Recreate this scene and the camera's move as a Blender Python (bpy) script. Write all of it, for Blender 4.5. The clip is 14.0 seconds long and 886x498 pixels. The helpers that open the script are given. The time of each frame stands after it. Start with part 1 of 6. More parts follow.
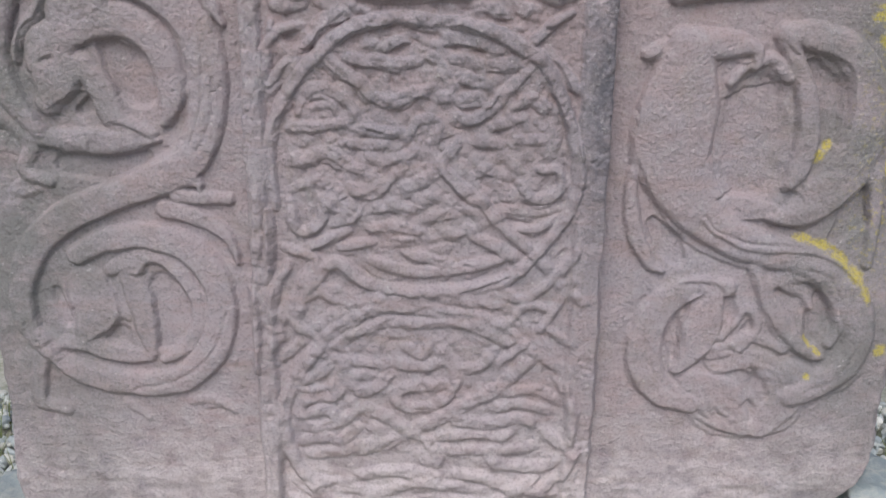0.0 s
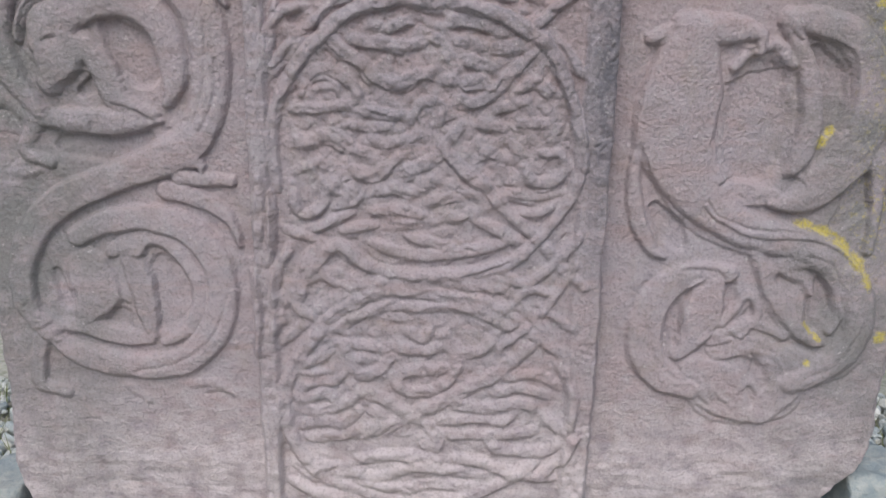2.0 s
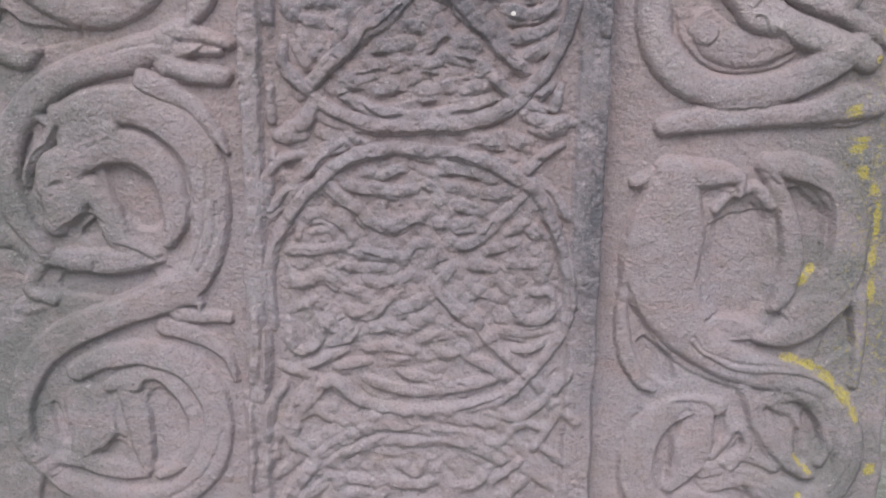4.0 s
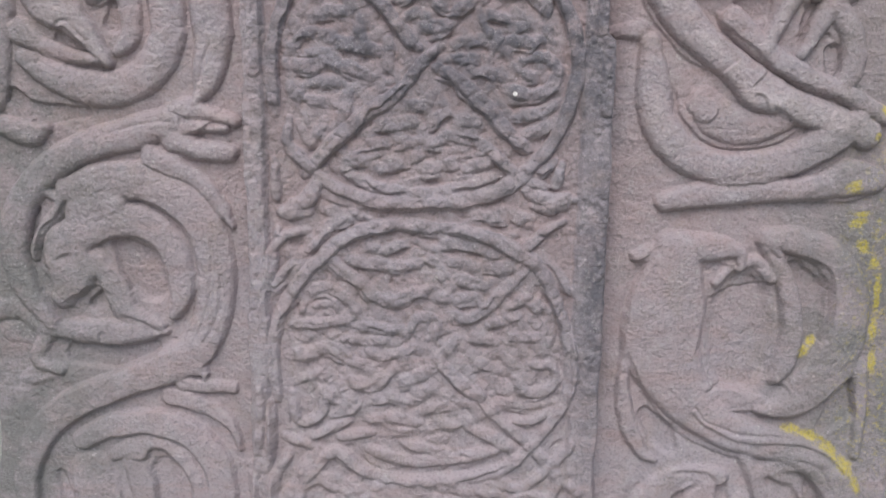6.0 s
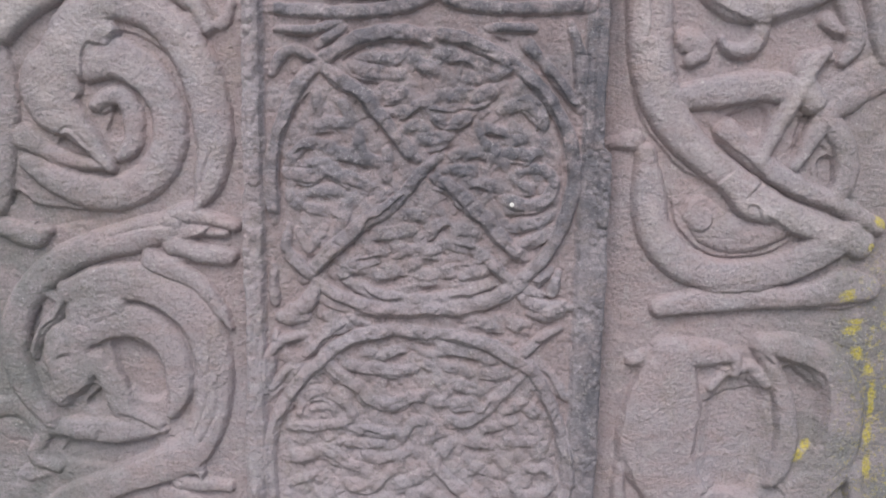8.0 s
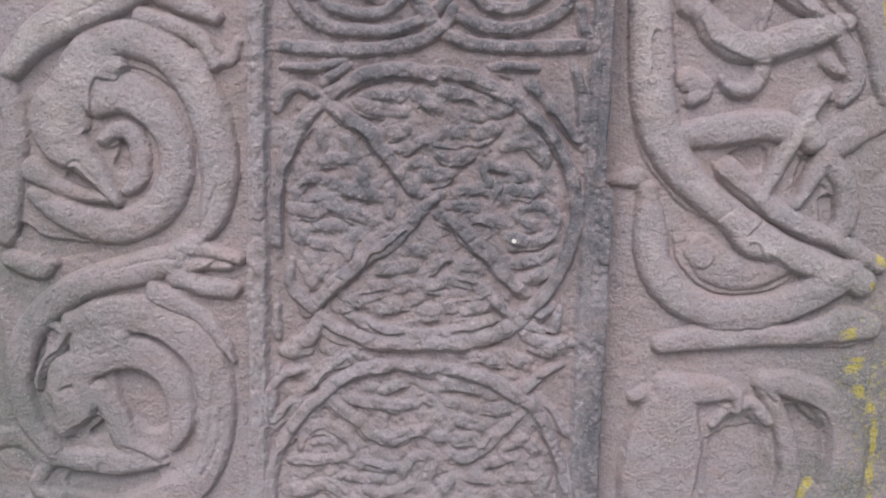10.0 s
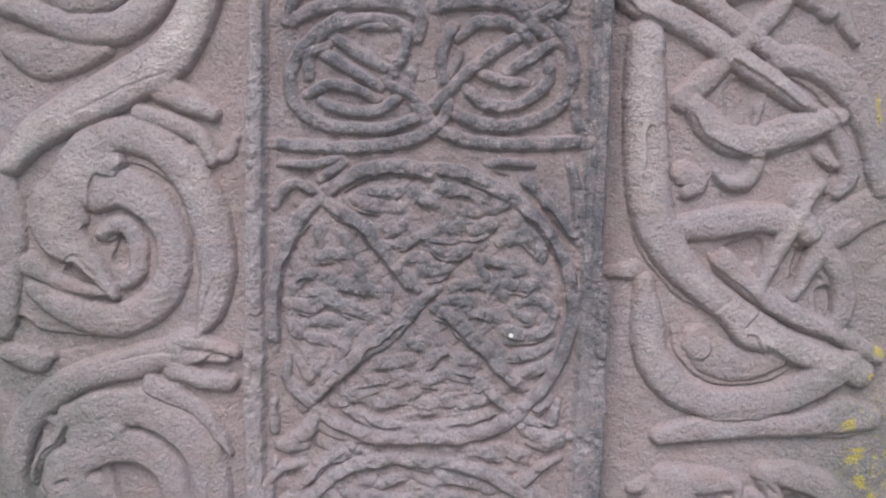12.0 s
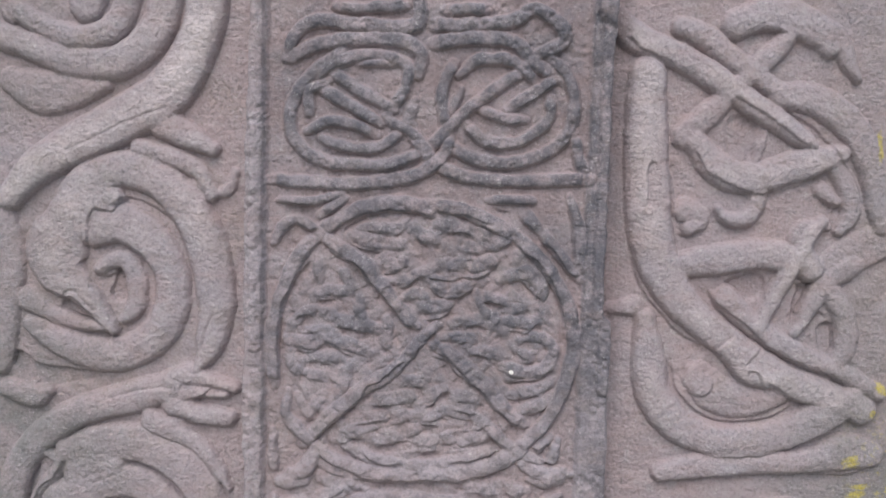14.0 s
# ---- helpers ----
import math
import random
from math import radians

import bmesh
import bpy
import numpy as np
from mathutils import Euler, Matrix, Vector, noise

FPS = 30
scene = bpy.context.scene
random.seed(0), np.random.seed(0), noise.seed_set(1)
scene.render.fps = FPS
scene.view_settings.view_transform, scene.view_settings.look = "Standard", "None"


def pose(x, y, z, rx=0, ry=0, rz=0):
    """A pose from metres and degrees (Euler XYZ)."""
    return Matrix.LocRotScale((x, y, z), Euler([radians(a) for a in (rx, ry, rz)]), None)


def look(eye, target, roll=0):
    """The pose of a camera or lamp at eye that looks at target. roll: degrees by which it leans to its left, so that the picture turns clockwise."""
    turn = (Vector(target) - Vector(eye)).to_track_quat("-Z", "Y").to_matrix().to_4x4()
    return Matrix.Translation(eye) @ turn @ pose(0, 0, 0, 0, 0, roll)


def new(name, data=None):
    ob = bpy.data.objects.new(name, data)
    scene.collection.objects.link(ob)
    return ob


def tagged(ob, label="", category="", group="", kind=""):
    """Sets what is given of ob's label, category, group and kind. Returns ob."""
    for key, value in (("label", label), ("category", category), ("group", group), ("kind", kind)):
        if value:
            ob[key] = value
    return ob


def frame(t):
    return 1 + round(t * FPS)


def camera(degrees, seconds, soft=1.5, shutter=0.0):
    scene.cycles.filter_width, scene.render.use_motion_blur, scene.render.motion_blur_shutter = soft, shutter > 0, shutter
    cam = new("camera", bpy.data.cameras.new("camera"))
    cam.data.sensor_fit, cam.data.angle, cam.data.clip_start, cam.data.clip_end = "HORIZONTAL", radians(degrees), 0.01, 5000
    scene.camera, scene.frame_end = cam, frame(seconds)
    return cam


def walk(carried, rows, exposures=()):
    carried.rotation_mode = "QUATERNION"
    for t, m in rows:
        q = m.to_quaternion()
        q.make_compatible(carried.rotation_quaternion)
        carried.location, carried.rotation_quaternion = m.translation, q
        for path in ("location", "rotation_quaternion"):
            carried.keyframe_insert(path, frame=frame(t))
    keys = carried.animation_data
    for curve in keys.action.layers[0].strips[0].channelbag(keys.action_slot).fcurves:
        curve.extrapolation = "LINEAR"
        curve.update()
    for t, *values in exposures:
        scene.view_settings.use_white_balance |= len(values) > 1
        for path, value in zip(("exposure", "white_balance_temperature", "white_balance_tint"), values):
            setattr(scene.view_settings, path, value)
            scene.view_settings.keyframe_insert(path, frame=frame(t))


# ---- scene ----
cam = camera(56.27, 14.0)
walk(cam, [
    (0.0, pose(0.0311, -1.0876, 0.8051, 73.19, -0.54, 0.29)),
    (0.5, pose(0.0270, -1.0885, 0.7965, 73.00, -0.82, 0.17)),
    (1.0, pose(0.0267, -1.0867, 0.7929, 72.66, -1.02, 0.25)),
    (1.5, pose(0.0284, -1.0876, 0.7869, 72.74, -0.94, 0.34)),
    (2.0, pose(0.0223, -1.0917, 0.7872, 72.98, -1.01, 0.11)),
    (2.5, pose(0.0263, -1.0970, 0.7967, 73.81, -1.15, -0.01)),
    (3.0, pose(0.0305, -1.1000, 0.8306, 75.61, -1.02, -0.02)),
    (5.5, pose(0.0276, -1.0968, 0.9307, 79.43, -0.85, 0.03)),
    (6.0, pose(0.0325, -1.0947, 0.9574, 79.14, -0.92, 0.40)),
    (6.5, pose(0.0221, -1.0927, 0.9580, 79.55, -1.41, 0.23)),
    (7.0, pose(0.0289, -1.0860, 1.0114, 80.12, -1.21, 0.40)),
    (9.5, pose(0.0378, -1.0868, 1.0826, 81.64, -1.73, 0.91)),
    (10.0, pose(0.0380, -1.0900, 1.0854, 82.30, -1.76, 0.93)),
    (10.5, pose(0.0362, -1.0890, 1.1196, 83.22, -1.60, 0.77)),
    (11.0, pose(0.0395, -1.0879, 1.1389, 83.78, -1.41, 0.85)),
    (11.5, pose(0.0416, -1.0850, 1.1627, 83.90, -1.48, 0.94)),
    (12.0, pose(0.0418, -1.0811, 1.1727, 84.18, -1.48, 1.01)),
    (12.5, pose(0.0405, -1.0762, 1.1909, 84.26, -1.81, 0.83)),
    (13.0, pose(0.0432, -1.0733, 1.2024, 84.72, -1.87, 0.93)),
    (13.5, pose(0.0415, -1.0733, 1.2105, 84.56, -1.76, 0.89)),
    (14.0, pose(0.0396, -1.0727, 1.2140, 84.45, -1.62, 0.99)),
], exposures=[(0.0, -0.07), (3.0, -0.06), (6.5, -0.02), (10.0, 0.0), (14.0, 0.02)])

# ---- light: an overcast sky, brightest high up in front of the stone ----
SUN_HEIGHT, SUN_SIDE = 53.0, 193.0
world = bpy.data.worlds.new("sky")
scene.world = world
world.use_nodes = True
wn, wl = world.node_tree.nodes, world.node_tree.links
sky = wn.new("ShaderNodeTexSky")
sky.sky_type, sky.sun_disc = "NISHITA", False
sky.sun_elevation, sky.sun_rotation = radians(SUN_HEIGHT), radians(SUN_SIDE)
sky.dust_density = 4.0
wl.new(sky.outputs[0], wn["Background"].inputs[0])
wn["Background"].inputs[1].default_value = 0.115
sun = new("sun", bpy.data.lights.new("sun", "SUN"))
sun.data.energy, sun.data.angle, sun.data.color = 2.08, radians(48), (1.0, 0.957, 0.952)
sun.matrix_world = look((-0.4, -2.4, 3.95), (0, 0, 0.7))


# ---- materials ----
def graph(name):
    m = bpy.data.materials.new(name)
    m.use_nodes = True
    n, l = m.node_tree.nodes, m.node_tree.links
    return m, n, l, n["Principled BSDF"]


class Nodes:
    """Short names for the nodes of one material."""

    def __init__(self, n, l):
        self.n, self.l = n, l
        self.pos = n.new("ShaderNodeNewGeometry").outputs["Position"]
        split = n.new("ShaderNodeSeparateXYZ")
        l.new(self.pos, split.inputs[0])
        self.x, self.y, self.z = split.outputs

    def noise(self, scale, detail=4.0, rough=0.55, stretch=None, warp=0.0):
        t = self.n.new("ShaderNodeTexNoise")
        t.inputs["Scale"].default_value, t.inputs["Detail"].default_value = scale, detail
        t.inputs["Roughness"].default_value, t.inputs["Distortion"].default_value = rough, warp
        src = self.pos
        if stretch:
            k = self.n.new("ShaderNodeVectorMath")
            k.operation = "MULTIPLY"
            self.l.new(src, k.inputs[0])
            k.inputs[1].default_value = stretch
            src = k.outputs[0]
        self.l.new(src, t.inputs["Vector"])
        return t.outputs["Fac"]

    def span(self, value, a, b, lo=0.0, hi=1.0):
        r = self.n.new("ShaderNodeMapRange")
        r.interpolation_type = "SMOOTHSTEP"
        self.l.new(value, r.inputs[0])
        for i, v in enumerate((a, b, lo, hi)):
            r.inputs[i + 1].default_value = v
        return r.outputs[0]

    def math(self, op, a, b):
        r = self.n.new("ShaderNodeMath")
        r.operation = op
        for i, v in enumerate((a, b)):
            if isinstance(v, (int, float)):
                r.inputs[i].default_value = v
            else:
                self.l.new(v, r.inputs[i])
        return r.outputs[0]

    def mul(self, *vs):
        out = vs[0]
        for v in vs[1:]:
            out = self.math("MULTIPLY", out, v)
        return out

    def mix(self, fac, a, b):
        r = self.n.new("ShaderNodeMix")
        r.data_type = "RGBA"
        for i, v in ((0, fac), (6, a), (7, b)):
            if isinstance(v, (int, float)):
                r.inputs[i].default_value = v
            elif isinstance(v, tuple):
                r.inputs[i].default_value = (*v, 1.0)
            else:
                self.l.new(v, r.inputs[i])
        return r.outputs[2]

    def spot(self, x, z, rx, rz, turn=0.0):
        """1 at a place on the face of the stone, falling to 0 at an ellipse round it."""
        m = self.n.new("ShaderNodeMapping")
        m.vector_type = "TEXTURE"
        m.inputs["Location"].default_value = (x, 0.0, z)
        m.inputs["Rotation"].default_value = (0.0, -radians(turn), 0.0)
        m.inputs["Scale"].default_value = (rx, 0.5, rz)
        self.l.new(self.pos, m.inputs[0])
        d = self.n.new("ShaderNodeVectorMath")
        d.operation = "LENGTH"
        self.l.new(m.outputs[0], d.inputs[0])
        return self.span(d.outputs["Value"], 0.0, 1.0, 1.0, 0.0)

    def bump(self, bsdf, *layers):
        last = None
        for value, dist in layers:
            b = self.n.new("ShaderNodeBump")
            b.inputs["Distance"].default_value = dist
            self.l.new(value, b.inputs["Height"])
            if last:
                self.l.new(last, b.inputs["Normal"])
            last = b.outputs[0]
        self.l.new(last, bsdf.inputs["Normal"])


def sandstone_material():
    m, n, l, bsdf = graph("weathered_pink_sandstone")
    g = Nodes(n, l)
    broad, mid, fine = g.noise(6.0, 6.0, 0.65), g.noise(28.0, 5.0, 0.6), g.noise(230.0, 4.0, 0.65)
    grain = g.noise(900.0, 2.0, 0.6)
    bed = g.noise(9.0, 5.0, 0.6, (1.0, 1.0, 5.0), 0.4)
    col = g.mix(g.span(broad, 0.32, 0.68), PINK, PINK_GREY)
    col = g.mix(g.mul(g.span(bed, 0.45, 0.7), 0.55), col, RED)
    col = g.mix(g.mul(g.span(mid, 0.42, 0.66), 0.40), col, GREY)
    # paler in patches on the proud bands of the upper panels
    proud = g.mul(g.span(g.y, 0.012, 0.0), g.span(g.z, 0.75, 1.0), g.span(g.math("ABSOLUTE", g.x, 0.0), 0.245, 0.26), g.span(g.noise(13.0, 6.0, 0.7), 0.28, 0.54))
    col = g.mix(g.mul(proud, 1.0), col, PALE)
    # redder in patches on the sunk ground, more so upwards
    sunk_red = g.mul(g.span(g.y, 0.010, 0.019), g.span(g.z, 0.55, 0.85), g.span(g.noise(8.0, 5.0, 0.6), 0.30, 0.60))
    col = g.mix(g.mul(sunk_red, 0.45), col, RED)
    # brownish and olive staining in patches a hand wide and a thumb wide
    col = g.mix(g.mul(g.span(g.noise(17.0, 6.0, 0.7, None, 0.6), 0.48, 0.70), 0.34), col, OLIVE)
    col = g.mix(g.mul(g.span(g.noise(55.0, 5.0, 0.7), 0.50, 0.72), 0.35), col, BLOOM)
    # pale worn sand at the foot
    foot = g.mul(g.span(g.z, 0.30, 0.09), g.span(mid, 0.30, 0.60))
    col = g.mix(g.mul(foot, 0.55), col, PALE)
    # greenish grey film towards both edges of the slab
    edge = g.math("MAXIMUM", g.span(g.x, -0.30, -0.56), g.span(g.x, 0.42, 0.62))
    film = g.mul(edge, g.span(g.z, 1.10, 0.80, 0.35, 1.0), g.span(g.z, 0.12, 0.42, 0.5, 1.0), g.span(g.noise(11.0, 6.0, 0.7), 0.32, 0.60))
    col = g.mix(g.mul(film, 0.85), col, FILM)
    # dark crust on the raised work of the shaft
    raised = g.span(g.y, -0.0125, -0.0185)
    shaft = g.mul(g.span(g.x, -0.224, -0.204), g.span(g.x, 0.27, 0.245))
    where = g.math("MAXIMUM", g.mul(g.span(g.z, 0.76, 1.02), g.span(g.x, -0.26, 0.04, 0.58, 1.0)), g.mul(g.spot(0.06, 0.72, 0.34, 0.24), 0.5))
    where = g.math("MAXIMUM", where, g.mul(g.span(g.z, 1.16, 1.21), g.span(g.x, -0.212, -0.190)))
    where = g.math("MAXIMUM", where, g.mul(g.spot(0.235, 0.72, 0.05, 0.40), 0.9))
    crust = g.mul(raised, shaft, where, g.span(g.noise(38.0, 6.0, 0.75), 0.36, 0.60))
    col = g.mix(g.mul(crust, 0.78), col, CRUST)
    thin = g.mul(shaft, where, g.span(g.noise(9.0, 5.0, 0.6), 0.35, 0.65))
    col = g.mix(g.mul(thin, 0.52), col, CRUST)
    # redder stone between the crusted strands, with the reddish shade of the hollows painted in
    hollow_shade = g.mul(shaft, g.span(g.y, -0.0165, -0.0120), g.span(g.z, 0.45, 0.8, 0.0, 1.0), g.span(g.noise(24.0, 5.0, 0.65), 0.32, 0.58))
    col = g.mix(g.mul(hollow_shade, 0.55), col, HOLLOW_SHADE)
    # pale specks of lichen
    speck = g.mul(g.span(g.noise(140.0, 2.0, 0.5), 0.66, 0.74), g.span(mid, 0.45, 0.6))
    col = g.mix(g.mul(speck, 0.45), col, SPECK)
    # yellow lichen
    spots = None
    for x, z, rx, rz, turn in LICHEN:
        s = g.spot(x, z, rx, rz, turn)
        spots = s if spots is None else g.math("MAXIMUM", spots, s)
    yellow = g.mul(g.span(g.math("ADD", spots, g.mul(g.math("SUBTRACT", g.noise(85.0, 6.0, 0.75), 0.5), 2.2)), 0.30, 0.85), g.span(spots, 0.02, 0.35), g.span(g.noise(260.0, 3.0, 0.6), 0.32, 0.58, 0.45, 1.0))
    col = g.mix(g.mul(yellow, 0.72), col, YELLOW)
    dust = g.mul(g.span(g.x, 0.54, 0.63), g.span(g.z, 0.36, 0.52), g.span(g.z, 0.98, 0.78), g.span(g.noise(110.0, 5.0, 0.7), 0.50, 0.68))
    col = g.mix(g.mul(dust, 0.45), col, YELLOW)
    col = g.mix(g.span(fine, 0.45, 0.72, 0.0, 0.52), col, g.mix(0.60, col, (0.10, 0.09, 0.095)))
    col = g.mix(g.mul(g.span(g.noise(240.0, 4.0, 0.65), 0.52, 0.72), g.span(mid, 0.36, 0.66, 0.08, 0.36), g.span(g.z, 0.35, 0.85, 0.5, 1.1)), col, SPECK)
    # one white speck of bird lime
    col = g.mix(g.span(g.spot(0.117, 0.954, 0.0055, 0.0055), 0.3, 0.6), col, (0.85, 0.85, 0.83))
    l.new(col, bsdf.inputs["Base Color"])
    bsdf.inputs["Roughness"].default_value = 0.92
    bsdf.inputs["Specular IOR Level"].default_value = 0.25
    g.bump(bsdf, (mid, 0.004), (fine, 0.0028), (grain, 0.0007))
    return m


PINK, PINK_GREY, RED, GREY = (0.398, 0.340, 0.362), (0.383, 0.352, 0.392), (0.388, 0.306, 0.312), (0.350, 0.338, 0.376)
# the third is red stone with the shade of the hollows in its colour
OLIVE, BLOOM, HOLLOW_SHADE = (0.315, 0.275, 0.245), (0.43, 0.425, 0.455), (0.315, 0.245, 0.25)
PALE, FILM, CRUST, SPECK, YELLOW = (0.69, 0.635, 0.655), (0.195, 0.205, 0.205), (0.105, 0.112, 0.138), (0.60, 0.58, 0.59), (0.60, 0.51, 0.07)
LICHEN = [(0.528, 0.493, 0.028, 0.014, -12), (0.556, 0.483, 0.038, 0.016, -25), (0.582, 0.465, 0.038, 0.018, -40), (0.604, 0.441, 0.038, 0.018, -52), (0.619, 0.416, 0.028, 0.016, -65),
          (0.548, 0.342, 0.022, 0.009, -45), (0.563, 0.328, 0.018, 0.011, -40), (0.552, 0.291, 0.012, 0.011, 0), (0.655, 0.329, 0.018, 0.018, 0),
          (0.532, 0.607, 0.020, 0.016, 48), (0.545, 0.621, 0.016, 0.011, 48), (0.588, 0.789, 0.026, 0.012, 12), (0.602, 0.757, 0.024, 0.014, -50), (0.620, 0.735, 0.022, 0.014, -60),
          (0.576, 0.839, 0.024, 0.018, 10), (0.600, 0.905, 0.014, 0.014, 0), (0.610, 0.940, 0.020, 0.014, -40), (0.596, 0.802, 0.026, 0.008, 8), (0.586, 1.261, 0.010, 0.045, 0),
          (0.628, 0.690, 0.010, 0.055, 0), (0.628, 0.640, 0.012, 0.045, 0), (0.632, 0.590, 0.012, 0.04, 0)]
STONE = sandstone_material()


def ground_material(name, a, b, scale, rough=0.95):
    m, n, l, bsdf = graph(name)
    g = Nodes(n, l)
    col = g.mix(g.span(g.noise(scale, 5.0, 0.65), 0.35, 0.65), a, b)
    col = g.mix(g.span(g.noise(scale * 0.13, 3.0), 0.4, 0.7, 0.0, 0.4), col, (0.16, 0.15, 0.13))
    l.new(col, bsdf.inputs["Base Color"])
    bsdf.inputs["Roughness"].default_value = rough
    g.bump(bsdf, (g.noise(scale * 2, 4.0, 0.7), 0.006))
    return m


def pebble_material():
    m, n, l, bsdf = graph("pale_gravel")
    g = Nodes(n, l)
    r = n.new("ShaderNodeNewGeometry").outputs["Random Per Island"]
    col = g.mix(g.span(r, 0.0, 0.6), (0.66, 0.68, 0.66), (0.40, 0.46, 0.48))
    col = g.mix(g.span(r, 0.6, 1.0, 0.0, 0.6), col, (0.62, 0.60, 0.52))
    col = g.mix(g.span(g.noise(160.0, 4.0, 0.7), 0.4, 0.7, 0.0, 0.30), col, (0.22, 0.24, 0.22))
    l.new(col, bsdf.inputs["Base Color"])
    bsdf.inputs["Roughness"].default_value = 0.85
    g.bump(bsdf, (g.noise(220.0, 4.0), 0.002))
    return m


def grass_material():
    m, n, l, bsdf = graph("grass_blades")
    g = Nodes(n, l)
    r = n.new("ShaderNodeNewGeometry").outputs["Random Per Island"]
    l.new(g.mix(r, (0.07, 0.11, 0.035), (0.20, 0.23, 0.10)), bsdf.inputs["Base Color"])
    bsdf.inputs["Roughness"].default_value = 0.7
    return m


# ---- the carved stone ----
# The face is drawn in millimetres: x across, z up, relief h towards the viewer.
STEP = 1.3
X0, X1, Z0, Z1 = -622.0, 690.0, -40.0, 1465.0
NX, NZ = int((X1 - X0) / STEP) + 1, int((Z1 - Z0) / STEP) + 1
gx, gz = X0 + STEP * np.arange(NX), Z0 + STEP * np.arange(NZ)
GX, GZ = np.meshgrid(gx, gz)
rng = np.random.default_rng(7)


def smooth(v, a, b):
    t = np.clip((v - a) / (b - a), 0, 1)
    return t * t * (3 - 2 * t)


def cloud(size, stretch=1.0, seed=0):
    """Smooth random relief of about -1 to 1, with grains of that size in millimetres."""
    r = np.random.default_rng(seed)
    nx, nz = int((X1 - X0) / size / stretch) + 4, int((Z1 - Z0) / size) + 4
    v = r.uniform(-1, 1, (nz, nx))
    u, w = (GX - X0) / size / stretch, (GZ - Z0) / size
    i, j = u.astype(int), w.astype(int)
    fu, fw = u - i, w - j
    fu, fw = fu * fu * (3 - 2 * fu), fw * fw * (3 - 2 * fw)
    top = v[j, i] * (1 - fu) + v[j, i + 1] * fu
    low = v[j + 1, i] * (1 - fu) + v[j + 1, i + 1] * fu
    return top * (1 - fw) + low * fw


# a wavering of all outlines, so that no edge is ruled
WAVE_X, WAVE_Z = 1.1 * cloud(14, 1, 1) + 0.5 * cloud(5, 1, 2), 1.1 * cloud(14, 1, 3) + 0.5 * cloud(5, 1, 4)

# the sunk panels, deeper upwards, and the shaft standing proud
sink = 4.0 + 18.0 * smooth(GZ, 200, 600)
H = -sink + 2.0 * cloud(120, 1, 5) * smooth(GZ, 150, 400)
OWNER = np.zeros(H.shape, np.int32)
UX = GX + WAVE_X
left_edge = -233.0 + 4.0 * smooth(GZ, 200, 60) + 2.5 * cloud(60, 1, 6) + 5 * smooth(GZ, 1200, 1400)
right_edge = 246.0 - 13.0 * smooth(GZ, 1020, 1032) + 2.5 * cloud(60, 1, 8) - 3 * smooth(GZ, 300, 80)
inside = np.minimum(UX - left_edge, right_edge - UX)
lift = np.clip(inside / 6.0 + 0.5, 0, 1)
lift = lift * (2 - lift)
panel_top = smooth(GZ, 1180, 1196)
border = 21.0 - 1.5 * panel_top
field = 11.5 - 2.0 * panel_top
inset = smooth(np.minimum(UX + 205.0, 205.0 - UX), -4, 5)
shaft_h = border + (field - border) * inset
H = H + (shaft_h - H) * lift
OWNER[inside > -3] = 1



def plait(gap, half, seed):
    """Worn plaitwork: two families of round strands that pass over and under one another, 0 between them and 1 on top."""
    x, z = GX + 7 * cloud(34, 1, seed) + 2 * cloud(12, 1, seed + 1), GZ + 7 * cloud(34, 1, seed + 2) + 2 * cloud(12, 1, seed + 3)
    top = np.zeros(GX.shape)
    for u, v, sign in ((0.8 * x + 0.75 * z, 0.8 * x - 0.75 * z, 1), (0.8 * x - 0.75 * z, 0.8 * x + 0.75 * z, -1)):
        k = np.round(u / gap)
        q = np.abs(u - k * gap) / half
        swing = np.cos(np.pi * (v / gap + k)) * sign
        top = np.maximum(top, np.sqrt(np.clip(1 - q * q, 0, 1)) * (0.72 + 0.28 * swing))
    return top


# worn knotwork that fills the round panels
fill = 0 * H
ROUNDELS = ((265, 178, 165), (655, 188, 170), (1000, 188, 165))
for cz, rx, rz in ROUNDELS:
    fill = np.maximum(fill, smooth(1 - np.hypot(GX / rx, (GZ - cz) / rz), 0.0, 0.06))
H += fill * lift * (0.6 + (2.6 + 1.0 * smooth(GZ, 380, 520)) * plait(27.0, 11.0, 31))

PARTS = [("sunk_panel", "flat sunk sandstone ground between the carved beasts", None), ("cross_shaft", "raised cross shaft with worn flat border", None)]
SPLINES = {}


def spline(points, gap=3.0):
    """A smooth line through a few points, with its width, at even steps."""
    p = np.array([(*q, 0)[:3] for q in points], float)
    if len(p) == 2:
        p = np.array([p[0], (p[0] + p[1]) / 2, p[1]])
    e = np.vstack([2 * p[0] - p[1], p, 2 * p[-1] - p[-2]])
    out = []
    for k in range(1, len(e) - 2):
        a, b, c, d = e[k - 1 : k + 3]
        n = max(2, int(np.hypot(*(c - b)[:2]) / gap))
        t = np.linspace(0, 1, n, endpoint=False)[:, None]
        out.append(0.5 * (2 * b + (c - a) * t + (2 * a - 5 * b + 4 * c - d) * t**2 + (3 * b - a - 3 * c + d) * t**3))
    return np.vstack([*out, p[-1:]])


